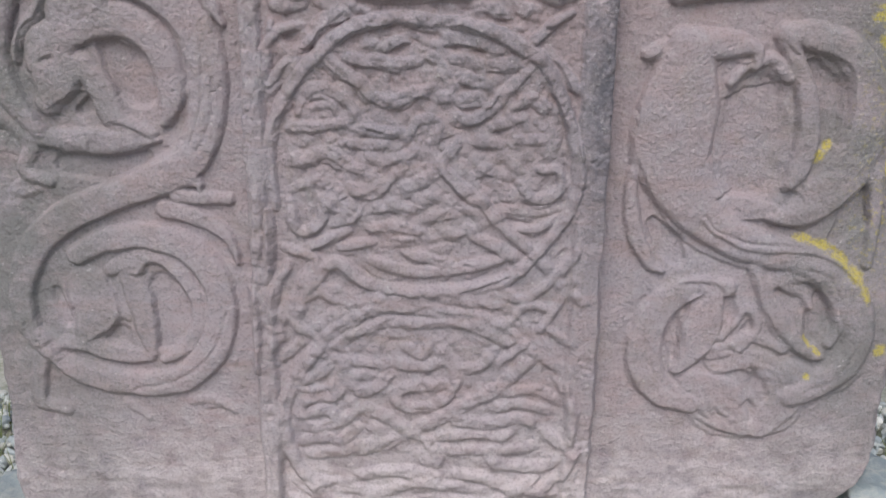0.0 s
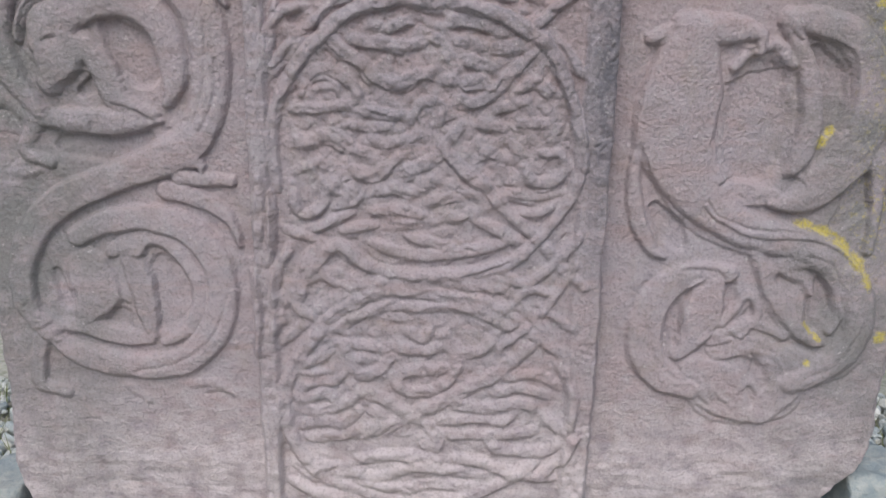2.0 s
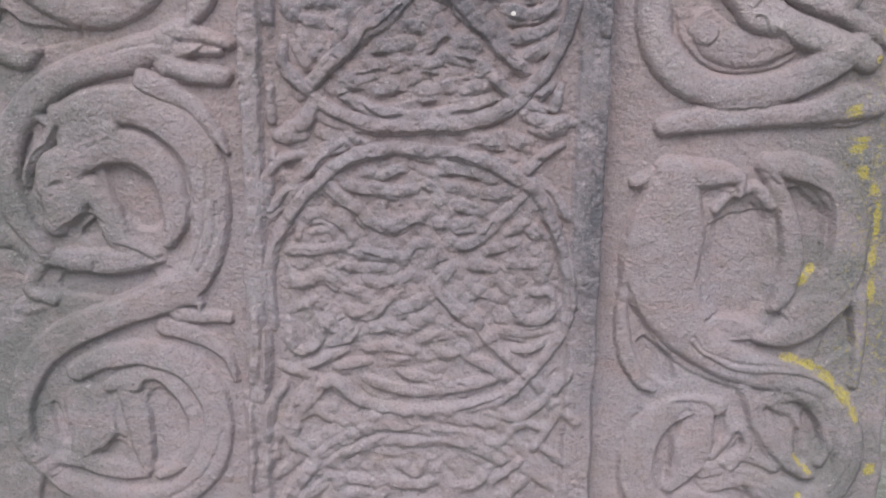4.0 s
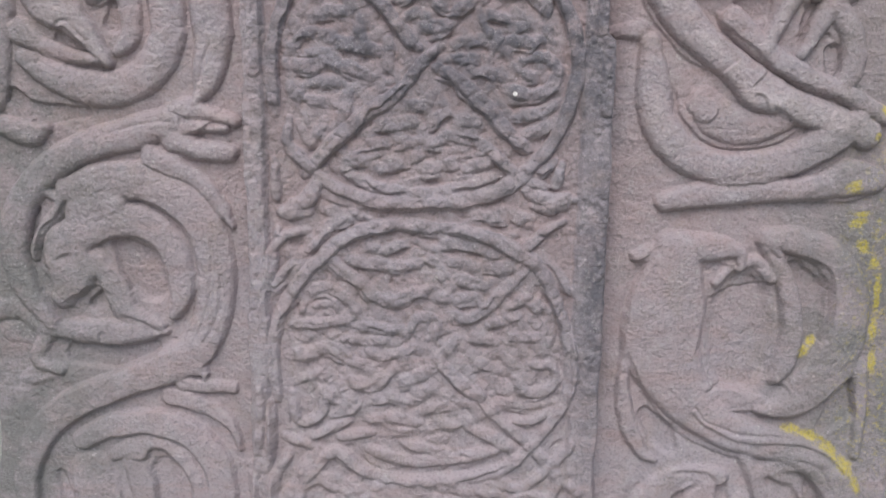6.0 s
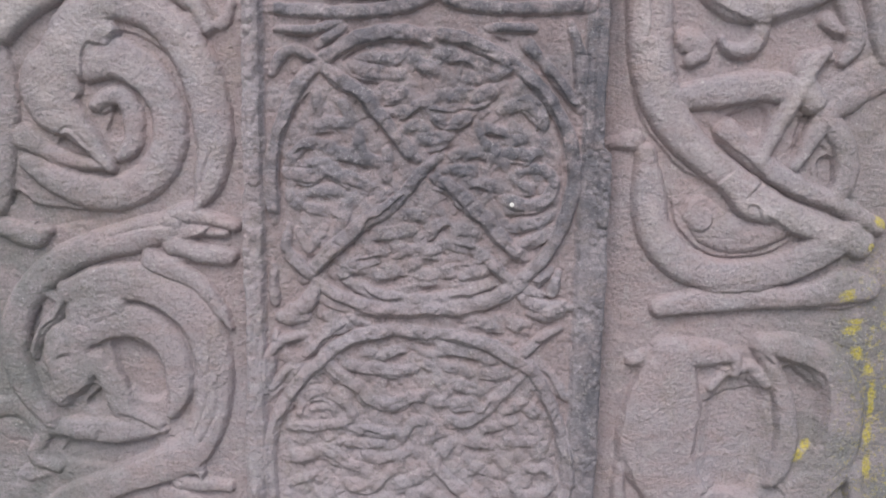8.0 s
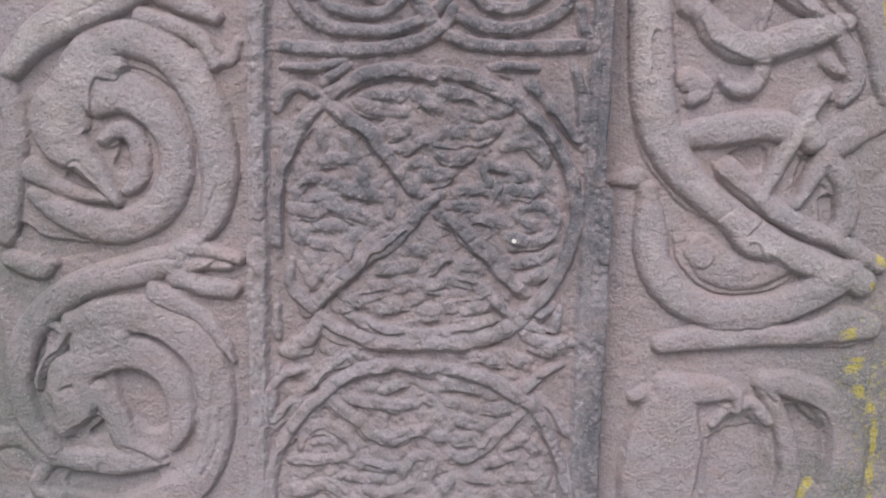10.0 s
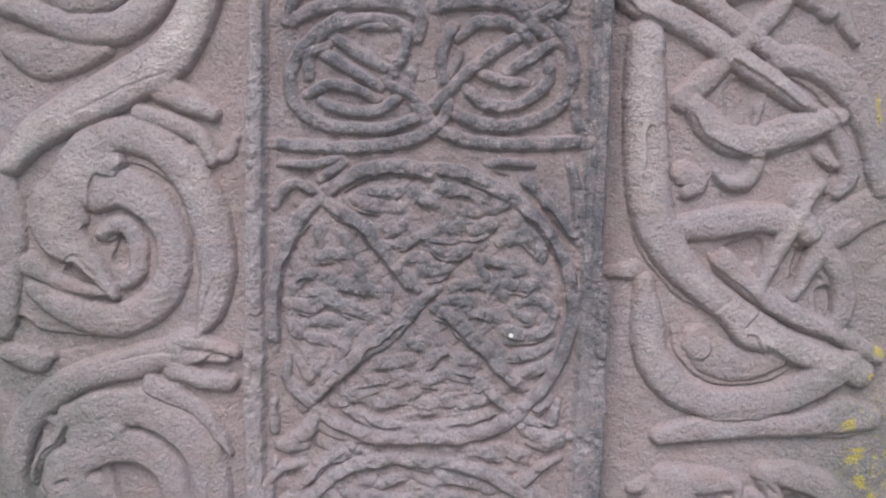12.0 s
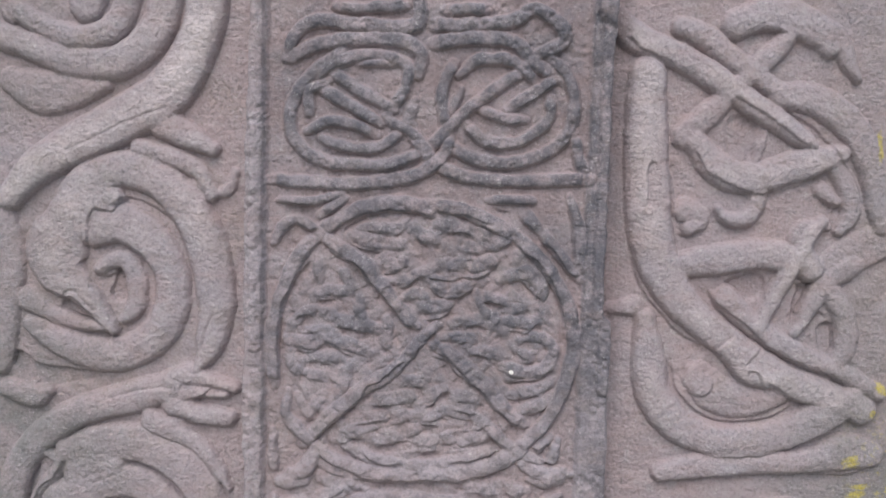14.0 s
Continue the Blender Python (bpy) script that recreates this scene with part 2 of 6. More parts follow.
def near(line, reach):
    """Distance to a line and nearest step along it, over the part of the grid round it."""
    i0, i1 = (np.clip([line[:, 0].min() - reach - X0, line[:, 0].max() + reach - X0], 0, X1 - X0) / STEP).astype(int)
    j0, j1 = (np.clip([line[:, 1].min() - reach - Z0, line[:, 1].max() + reach - Z0], 0, Z1 - Z0) / STEP).astype(int)
    win = (slice(j0, j1 + 2), slice(i0, i1 + 2))
    gxw, gzw = GX[win] + WAVE_X[win], GZ[win] + WAVE_Z[win]
    best, step = np.full(gxw.shape, 1e9), np.zeros(gxw.shape)
    for k in range(len(line) - 1):
        a, b = line[k, :2], line[k + 1, :2]
        lo, hi = np.minimum(a, b) - reach, np.maximum(a, b) + reach
        c0, c1 = np.searchsorted(gx[win[1]], (lo[0], hi[0]))
        r0, r1 = np.searchsorted(gz[win[0]], (lo[1], hi[1]))
        if c1 <= c0 or r1 <= r0:
            continue
        sub = (slice(r0, r1), slice(c0, c1))
        px, pz = gxw[sub] - a[0], gzw[sub] - a[1]
        dx, dz = b - a
        t = np.clip((px * dx + pz * dz) / (dx * dx + dz * dz + 1e-9), 0, 1)
        d = np.hypot(px - t * dx, pz - t * dz)
        hit = d < best[sub]
        best[sub] = np.where(hit, d, best[sub])
        step[sub] = np.where(hit, k + t, step[sub])
    return win, best, step


def ridge(q, half, edge, dome=0.38):
    """Cross-section of a carved band: steep worn sides and a slightly domed top."""
    s = np.clip((1 - q) * half / np.minimum(edge, half), 0, 1)
    return (1 - dome) * s * (2 - s) + dome * np.sqrt(np.clip(1 - q * q, 0, 1))


def raise_band(part, relief, line, dips=None, edge=5.0, dome=0.38, soft=5.0):
    widest = line[:, 2].max() / 2
    win, d, k = near(line, widest + 4)
    i = np.clip(k.astype(int), 0, len(line) - 2)
    f = k - i
    half = np.maximum((line[i, 2] * (1 - f) + line[i + 1, 2] * f) / 2, 2.0)
    q = d / half
    top = np.full(len(line), float(relief)) if dips is None else relief * dips
    h = FLOOR[win] + (top[i] * (1 - f) + top[i + 1] * f) * ridge(q, half, edge, dome)
    hit = (q < 1) & (h > H[win])
    up = np.clip((np.minimum(h, H[win]) - FLOOR[win]) / 5.0, 0, 1) * (q < 1)
    melt = up * np.clip(soft - np.abs(h - H[win]), 0, None) ** 2 / (4 * soft)
    H[win] = np.where(hit, h, H[win]) + melt
    OWNER[win] = np.where(hit, part, OWNER[win])


GROOVES, STRANDS = [], []
FLOOR = H.copy()


def carving(name, label, piece, piece_label=""):
    PARTS.append((name, label, None))
    return [len(PARTS) - 1, piece, piece_label, 0]


def band(key, relief, points):
    """One carved band or limb of a beast."""
    part = key[0]
    if key[3]:
        PARTS.append((key[1], key[2], key[0]))
        part = len(PARTS) - 1
    key[3] += 1
    raise_band(part, relief * (1.0 if points[0][1] > 450 else 0.85), spline(points), None, 5.0 if points[0][1] < 620 else 8.5, 0.4 if points[0][1] < 620 else 0.65)


def strand(key, relief, points):
    """One strand of the knotwork; all strands are woven together at the end."""
    PARTS.append((key[1], key[2], key[0]))
    # the ends run on a little and tuck in under their neighbours
    (ax, az, aw), (bx, bz, _) = points[0], points[1]
    (cx, cz, cw), (dx, dz, _) = points[-1], points[-2]
    u, v = 6.0 / math.hypot(ax - bx, az - bz), 6.0 / math.hypot(cx - dx, cz - dz)
    points = [(ax + u * (ax - bx), az + u * (az - bz), aw * 0.85), *points, (cx + v * (cx - dx), cz + v * (cz - dz), cw * 0.85)]
    line = spline(points)
    ends = np.minimum(np.arange(len(line)), np.arange(len(line))[::-1]) * 3.0
    beads = (0.55 + 0.45 * smooth(ends, 2, 14)) * 0.88 + 0.12 * np.cos(np.arange(len(line)) * 3.0 * 2 * math.pi / 31.0 + len(PARTS))
    long = smooth(3.0 * len(line), 90, 190)
    mx, mz = line[len(line) // 2, :2]
    corner = min(math.hypot(mx / rx, (mz - cz) / rz) for cz, rx, rz in ROUNDELS) > 1.08
    STRANDS.append((len(PARTS) - 1, relief * (1.9 if corner and mz < 1190 else 1.0 + 0.7 * long if points[0][1] > 455 and mz < 1190 else 1.15 if mz < 455 else 1.35), line, beads))


def groove(key, depth, width, points):
    GROOVES.append((depth, width, spline(points)))


def pocket(key, depth, points):
    """A deeper hollow in the ground between the bands."""
    line = spline(points)
    win, d, k = near(line, line[:, 2].max() / 2 + 4)
    i = np.clip(k.astype(int), 0, len(line) - 1)
    half = np.maximum(line[i, 2] / 2, 2.0)
    H[win] -= depth * (OWNER[win] == 0) * smooth(d / half, 1.15, 0.75)


def ledge(depth, width, points):
    """The undercut lower edge of a carved strand: the stone to the left of the line stands over the stone to its right."""
    line = spline(points)
    win, d, k = near(line, 3.2 * width)
    i = np.clip(k.astype(int), 0, len(line) - 2)
    along = line[i + 1] - line[i]
    px, pz = GX[win] + WAVE_X[win] - line[i, 0], GZ[win] + WAVE_Z[win] - line[i, 1]
    s = np.where(along[..., 0] * pz - along[..., 1] * px > 0, d, -d)
    over = 0.5 + 0.5 * np.tanh(s / 1.3)
    fade = np.exp(-np.abs(s) / width) * smooth(np.minimum(k, len(line) - 1 - k) * 3.0, 0, 9) * (d < 1e6)
    H[win] += depth * fade * (0.4 * over - 0.8 * (1 - over))


def weave():
    """Lets the strands pass over and under one another by turns."""
    dips = [np.ones(len(s[2])) for s in STRANDS]
    count = [0] * len(STRANDS)
    for a in range(len(STRANDS)):
        A = STRANDS[a][2]
        for b in range(a + 1, len(STRANDS)):
            B = STRANDS[b][2]
            if A[:, 0].min() > B[:, 0].max() or B[:, 0].min() > A[:, 0].max() or A[:, 1].min() > B[:, 1].max() or B[:, 1].min() > A[:, 1].max():
                continue
            d = np.hypot(A[:, None, 0] - B[None, :, 0], A[:, None, 1] - B[None, :, 1])
            while True:
                i, j = np.unravel_index(d.argmin(), d.shape)
                if d[i, j] > 4.0:
                    break
                low, at = (a, i) if (count[a] + count[b]) % 2 else (b, j)
                count[a] += 1
                count[b] += 1
                s = np.abs(np.arange(len(dips[low])) - at) * 3.0
                dips[low] = np.minimum(dips[low], 0.55 + 0.45 * smooth(s, 5, 14))
                d[max(0, i - 7) : i + 8, :] = 1e9
    for (part, relief, line, beads), dip in zip(STRANDS, dips):
        raise_band(part, relief, line, dip * beads, 5.0, 0.5, 1.0)


coil_low = carving("coiled_serpent", "coiled serpent beast in shallow worn relief", "serpent_limb")
coil_mid = carving("coiled_serpent", "coiled serpent beast with a curled head in bold relief", "serpent_limb")
coil_up = carving("coiled_serpent", "spiral serpent beast with open jaws in bold relief", "serpent_limb")
coil_top = carving("coiled_serpent", "broad rounded spiral coils with a leaf-shaped ear", "serpent_limb")
beast_low = carving("facing_beast", "pair of facing beasts with long bent bodies", "beast_limb")
knot_low = carving("knotted_beast", "two beasts knotted together in a ring, shallow relief", "knot_limb")
beast_up = carving("interlaced_beast", "interlaced beasts with crossing rounded limbs", "beast_limb")
beast_top = carving("interlaced_beast", "fighting beasts with crossed legs in high relief", "beast_limb")
shaft_low = carving("roundel_knotwork", "worn round panel of broad knotwork strands", "strand")
shaft_mid = carving("roundel_knotwork", "badly worn round panel of dense knotwork", "strand")
shaft_up = carving("roundel_knotwork", "round panel quartered by a diagonal cross of knotwork", "strand")
shaft_top = carving("key_knotwork", "dark crusted panel of thick looped knotwork", "strand")
for key, low, high in ((shaft_low, -40, 455), (shaft_mid, 455, 815), (shaft_up, 815, 1190), (shaft_top, 1190, 1470)):
    OWNER[(inset > 0.5) & (lift > 0.9) & (GZ >= low) & (GZ < high)] = key[0]

# coil low
band(coil_low, 13, [(-295, 611, 37), (-320, 585, 48), (-371, 562, 48), (-434, 537, 44), (-499, 507, 46), (-542, 463, 44), (-564, 405, 39), (-559, 354, 35), (-534, 320, 29)])
band(coil_low, 10, [(-481, 459, 32), (-444, 478, 36), (-397, 487, 39), (-347, 480, 43), (-310, 455, 45), (-287, 414, 45), (-284, 368, 46), (-300, 320, 47), (-339, 279, 43), (-393, 267, 40), (-454, 273, 38), (-501, 290, 34), (-527, 307, 20)])
band(coil_low, 8, [(-437, 436, 21), (-408, 453, 29), (-365, 455, 27), (-336, 430, 27), (-318, 397, 25), (-319, 358, 23), (-336, 324, 22), (-369, 305, 14)])
band(coil_low, 8, [(-416, 444, 24), (-397, 439, 21)])
band(coil_low, 8, [(-410, 428, 32), (-398, 395, 38), (-393, 357, 33), (-386, 318, 20)])
band(coil_low, 9, [(-471, 410, 65), (-463, 377, 69), (-478, 347, 37)])
band(coil_low, 7, [(-520, 329, 20), (-480, 325, 25), (-433, 313, 30), (-389, 309, 17)])
band(coil_low, 8, [(-547, 341, 25), (-525, 324, 25), (-546, 306, 25), (-555, 262, 24), (-552, 235, 24), (-520, 226, 23)])
band(coil_low, 9, [(-355, 526, 28), (-314, 515, 26), (-280, 498, 23), (-264, 476, 17), (-256, 450, 8)])
band(coil_low, 9, [(-335, 544, 26), (-297, 541, 20), (-265, 539, 18)])
band(coil_low, 11, [(-326, 572, 35), (-307, 563, 20), (-302, 550, 6)])
band(coil_low, 3, [(-334, 240, 16), (-301, 243, 15), (-273, 225, 12)])
band(coil_low, 3, [(-429, 238, 13), (-401, 214, 13)])
groove(coil_low, 3, 4, [(-277, 702), (-280, 652), (-300, 607)])
groove(coil_low, 3, 4, [(-414, 261), (-348, 278), (-300, 316), (-275, 376)])
groove(coil_low, 2, 3, [(-529, 294), (-488, 264), (-415, 252)])
groove(coil_low, 2, 3, [(-509, 389), (-497, 355), (-487, 338)])
band(coil_low, 3, [(-575, 617, 30), (-539, 607, 30), (-533, 565, 21), (-554, 549, 23), (-524, 550, 12)])

# coil mid
band(coil_mid, 13, [(-321, 925, 33), (-348, 909, 42), (-389, 894, 46), (-453, 875, 43), (-503, 846, 43), (-544, 800, 44), (-561, 742, 43), (-547, 679, 38), (-514, 631, 26)])
band(coil_mid, 12, [(-481, 816, 38), (-427, 830, 53), (-367, 827, 56), (-319, 797, 58), (-290, 748, 57), (-284, 693, 55), (-293, 637, 55), (-317, 596, 53), (-361, 566, 52)])
band(coil_mid, 10, [(-461, 755, 39), (-422, 774, 48), (-380, 773, 48), (-347, 746, 45), (-335, 708, 41), (-334, 672, 35), (-345, 644, 17)])
band(coil_mid, 9, [(-507, 812, 15), (-493, 803, 20), (-499, 785, 18), (-516, 765, 17), (-529, 742, 15), (-531, 722, 12)])
band(coil_mid, 12, [(-467, 786, 46), (-436, 797, 43), (-413, 800, 26)])
band(coil_mid, 12, [(-461, 763, 46), (-485, 739, 70), (-483, 704, 70), (-497, 668, 36)])
band(coil_mid, 9, [(-448, 724, 26), (-427, 686, 39), (-409, 646, 36), (-363, 627, 16)])
band(coil_mid, 9, [(-523, 623, 21), (-484, 620, 32), (-430, 617, 37), (-383, 620, 27), (-356, 619, 10)])
band(coil_mid, 8, [(-509, 625, 19), (-530, 600, 22), (-540, 575, 22), (-509, 561, 19)])
band(coil_mid, 7, [(-597, 646, 31), (-558, 647, 31), (-529, 624, 31)])
band(coil_mid, 10, [(-366, 861, 30), (-320, 841, 27), (-289, 816, 24), (-269, 791, 20), (-259, 771, 9)])
band(coil_mid, 10, [(-323, 878, 21), (-293, 868, 21), (-259, 866, 19)])
band(coil_mid, 11, [(-340, 902, 37), (-299, 905, 22), (-266, 902, 15)])
groove(coil_mid, 3, 4, [(-286, 749), (-293, 670), (-312, 613)])
groove(coil_mid, 2, 3, [(-520, 696), (-495, 665)])

# coil up
band(coil_up, 13, [(-482, 1147, 37), (-448, 1186, 49), (-392, 1201, 52), (-336, 1177, 53), (-299, 1126, 57), (-281, 1063, 56), (-278, 1010, 50), (-287, 968, 40), (-301, 937, 15)])
band(coil_up, 12, [(-441, 1122, 51), (-407, 1130, 55), (-374, 1117, 54), (-348, 1087, 50), (-335, 1046, 48), (-343, 1004, 49), (-371, 969, 49), (-417, 951, 49), (-470, 960, 44), (-508, 980, 38), (-530, 991, 23)])
band(coil_up, 13, [(-460, 1146, 52), (-432, 1162, 45), (-411, 1165, 27)])
band(coil_up, 9, [(-434, 1067, 18), (-419, 1080, 23), (-400, 1081, 26), (-387, 1064, 29), (-383, 1037, 30), (-388, 1016, 27), (-403, 999, 14)])
band(coil_up, 13, [(-471, 1144, 45), (-490, 1102, 86), (-483, 1064, 75), (-461, 1042, 45), (-439, 1017, 33), (-416, 987, 17)])
band(coil_up, 9, [(-529, 1025, 38), (-500, 1006, 26), (-466, 994, 21), (-428, 988, 14)])
band(coil_up, 12, [(-564, 902, 30), (-526, 892, 38), (-503, 900, 15)])
band(coil_up, 10, [(-368, 869, 26), (-328, 850, 26), (-294, 826, 24), (-271, 787, 18)])
band(coil_up, 11, [(-336, 885, 33), (-298, 876, 26), (-256, 872, 21)])
band(coil_up, 12, [(-313, 928, 33), (-283, 922, 23), (-252, 913, 20)])
band(coil_up, 12, [(-379, 1230, 28), (-335, 1218, 28), (-301, 1202, 26), (-282, 1171, 21)])
band(coil_up, 7, [(-282, 1171, 16), (-261, 1179, 19), (-252, 1202, 13)])
band(coil_up, 7, [(-305, 1183, 22), (-293, 1167, 18)])
groove(coil_up, 3, 4, [(-281, 1011), (-296, 965)])
groove(coil_up, 3, 4, [(-486, 1027), (-467, 1037), (-441, 1014)])
groove(coil_up, 2, 3, [(-343, 929), (-313, 912)])
groove(coil_up, 2, 3, [(-420, 893), (-366, 909), (-336, 910)])
band(coil_up, 9, [(-581, 1159, 44), (-552, 1093, 37), (-562, 1002, 38), (-571, 933, 30)])

# coil top
band(coil_top, 17, [(-289, 1462, 57), (-290, 1412, 58), (-304, 1363, 58), (-342, 1304, 66), (-408, 1263, 63), (-475, 1227, 56), (-520, 1198, 49), (-552, 1160, 37)])
band(coil_top, 14, [(-344, 1460, 46), (-345, 1418, 48), (-362, 1374, 49), (-407, 1340, 47), (-466, 1338, 42), (-517, 1356, 39), (-561, 1370, 36)])
band(coil_top, 12, [(-387, 1452, 36), (-396, 1410, 36), (-418, 1380, 36), (-458, 1371, 35), (-502, 1382, 32), (-538, 1406, 29)])
band(coil_top, 12, [(-443, 1437, 65), (-447, 1414, 51)])
band(coil_top, 10, [(-547, 1313, 37), (-511, 1300, 61), (-467, 1301, 47), (-421, 1309, 15)])
band(coil_top, 13, [(-349, 1264, 44), (-312, 1247, 37), (-282, 1231, 22)])
band(coil_top, 9, [(-552, 1427, 43), (-545, 1399, 29)])
groove(coil_top, 2, 3, [(-468, 1225), (-393, 1263), (-342, 1283)])

# beast low
band(beast_low, 13, [(345, 748, 51), (345, 723, 80), (339, 672, 109), (335, 613, 113), (365, 551, 85), (420, 498, 59), (480, 475, 51), (541, 459, 48), (593, 423, 50), (619, 366, 46), (609, 314, 47), (570, 278, 42), (532, 259, 36)])
band(beast_low, 11, [(337, 755, 43), (377, 752, 43), (414, 751, 33), (435, 744, 19), (435, 724, 15)])
band(beast_low, 7, [(424, 725, 16), (404, 704, 16)])
band(beast_low, 12, [(468, 767, 29), (506, 763, 40), (552, 746, 46), (587, 697, 53), (590, 638, 60), (572, 585, 68), (543, 549, 61), (509, 525, 38), (475, 521, 15)])
band(beast_low, 10, [(472, 756, 25), (491, 726, 25), (506, 689, 29), (515, 637, 34), (510, 592, 33), (497, 565, 18)])
band(beast_low, 8, [(436, 731, 17), (459, 733, 19), (480, 710, 18)])
band(beast_low, 7, [(386, 524, 46), (431, 533, 38), (477, 529, 28)])
band(beast_low, 9, [(286, 601, 12), (284, 551, 21), (295, 495, 26), (316, 456, 20), (335, 443, 11)])
band(beast_low, 8, [(614, 585, 26), (621, 523, 20), (619, 458, 17)])
band(beast_low, 7, [(293, 738, 19), (320, 744, 36)])
groove(beast_low, 4, 3, [(386, 524), (405, 503), (452, 487), (522, 482)])
groove(beast_low, 3, 3, [(464, 517), (519, 504), (541, 510)])
groove(beast_low, 3, 3, [(489, 568), (511, 551)])
groove(beast_low, 3, 3, [(403, 546), (422, 556)])

# knot low
band(knot_low, 9, [(427, 420, 29), (387, 421, 36), (346, 400, 46), (322, 363, 51), (317, 324, 54), (329, 284, 49), (356, 258, 43), (390, 245, 31)])
band(knot_low, 8, [(409, 398, 36), (397, 364, 58), (386, 325, 42), (364, 296, 17)])
band(knot_low, 8, [(464, 448, 23), (486, 407, 28), (516, 360, 26), (547, 329, 21), (568, 318, 13)])
band(knot_low, 8, [(490, 428, 24), (520, 441, 24), (556, 434, 22), (582, 399, 21), (590, 366, 18), (580, 338, 14)])
band(knot_low, 6, [(510, 428, 24), (535, 416, 21), (546, 395, 13)])
band(knot_low, 6, [(398, 322, 13), (437, 336, 16), (468, 347, 16), (519, 328, 15)])
band(knot_low, 6, [(424, 346, 13), (445, 372, 14), (461, 391, 13), (475, 360, 13), (447, 325, 13)])
band(knot_low, 7, [(395, 275, 49), (430, 253, 66), (463, 217, 41)])
band(knot_low, 7, [(516, 286, 49), (525, 250, 54), (493, 208, 37)])
band(knot_low, 7, [(424, 311, 40), (464, 312, 32), (498, 303, 41), (548, 291, 33)])
band(knot_low, 6, [(430, 217, 25), (468, 203, 22), (502, 204, 25)])
groove(knot_low, 2, 3, [(322, 354), (327, 306), (359, 266), (392, 262)])
groove(knot_low, 2, 3, [(418, 276), (426, 247), (457, 226)])
groove(knot_low, 2, 3, [(404, 267), (420, 230), (459, 211)])
groove(knot_low, 2, 3, [(428, 283), (438, 258), (460, 245)])
groove(knot_low, 2, 3, [(484, 312), (514, 299), (526, 272)])
groove(knot_low, 2, 3, [(494, 299), (509, 288), (517, 268)])
groove(knot_low, 5, 7, [(480, 299), (477, 267)])
groove(knot_low, 5, 10, [(476, 245), (482, 227)])
groove(knot_low, 3, 3, [(534, 449), (567, 437), (589, 400)])
groove(knot_low, 2, 3, [(551, 268), (596, 296), (624, 349)])

# beast up
band(beast_up, 15, [(282, 1343, 50), (282, 1293, 56), (287, 1220, 61), (294, 1147, 62), (310, 1096, 59), (338, 1052, 52), (373, 1019, 46), (412, 990, 45), (450, 965, 47), (489, 944, 45), (542, 926, 42), (588, 909, 42)])
band(beast_up, 12, [(400, 1054, 37), (432, 1025, 33), (463, 1003, 33), (501, 982, 30), (547, 964, 27), (609, 932, 26)])
band(beast_up, 12, [(343, 1097, 37), (383, 1104, 44), (426, 1113, 43), (466, 1112, 41), (493, 1102, 32)])
band(beast_up, 14, [(443, 1018, 25), (466, 1064, 28), (485, 1105, 27), (505, 1143, 25), (518, 1158, 20)])
band(beast_up, 14, [(496, 1113, 37), (508, 1096, 37)])
band(beast_up, 6, [(530, 1095, 44), (565, 1119, 51), (598, 1134, 51)])
band(beast_up, 11, [(492, 1010, 16), (511, 1046, 25), (528, 1077, 30), (562, 1102, 32)])
band(beast_up, 11, [(531, 1073, 30), (556, 1036, 33), (560, 991, 33), (543, 968, 22)])
band(beast_up, 13, [(295, 1021, 30), (302, 968, 47), (311, 922, 50), (344, 881, 50), (390, 863, 47), (442, 861, 46), (494, 875, 47), (537, 899, 50), (572, 923, 42)])
band(beast_up, 8, [(370, 947, 45), (393, 925, 53), (439, 915, 45), (483, 924, 23)])
band(beast_up, 12, [(325, 814, 28), (384, 826, 38), (459, 831, 35), (526, 837, 37), (570, 850, 53), (604, 847, 38)])
band(beast_up, 17, [(412, 979, 30), (436, 957, 38), (459, 946, 30)])
band(beast_up, 7, [(231, 1034, 15), (254, 1036, 18), (279, 1039, 30)])

# beast top
band(beast_top, 14, [(228, 1419, 40), (265, 1388, 40), (317, 1368, 37), (361, 1345, 37), (398, 1321, 36), (443, 1293, 33), (481, 1269, 29), (500, 1257, 17)])
band(beast_top, 11, [(333, 1265, 36), (364, 1295, 36), (391, 1321, 29), (418, 1350, 29), (448, 1382, 31), (458, 1395, 25)])
band(beast_top, 11, [(322, 1404, 28), (351, 1394, 35), (388, 1367, 31), (426, 1343, 29), (463, 1315, 26)])
band(beast_top, 12, [(393, 1409, 42), (421, 1420, 42), (464, 1418, 49), (501, 1398, 42), (513, 1381, 28)])
band(beast_top, 10, [(485, 1418, 25), (522, 1398, 25), (539, 1364, 24), (551, 1343, 14)])
band(beast_top, 12, [(456, 1319, 36), (499, 1316, 43), (545, 1285, 43), (573, 1243, 40), (587, 1200, 36), (597, 1156, 29)])
band(beast_top, 10, [(535, 1227, 29), (551, 1199, 29), (554, 1166, 26), (541, 1147, 18)])
band(beast_top, 8, [(515, 1201, 22), (534, 1184, 17)])
band(beast_top, 13, [(348, 1258, 32), (368, 1234, 41), (398, 1215, 44), (434, 1214, 41), (470, 1226, 43), (505, 1237, 40), (537, 1246, 26)])
band(beast_top, 10, [(435, 1203, 26), (430, 1173, 26), (412, 1158, 23), (390, 1161, 19), (382, 1172, 12)])
band(beast_top, 9, [(338, 1171, 32), (354, 1157, 37), (347, 1145, 22)])
band(beast_top, 4, [(439, 1272, 10), (429, 1235, 10)])
band(beast_top, 8, [(483, 1135, 22), (493, 1150, 20), (507, 1154, 18), (526, 1151, 12)])

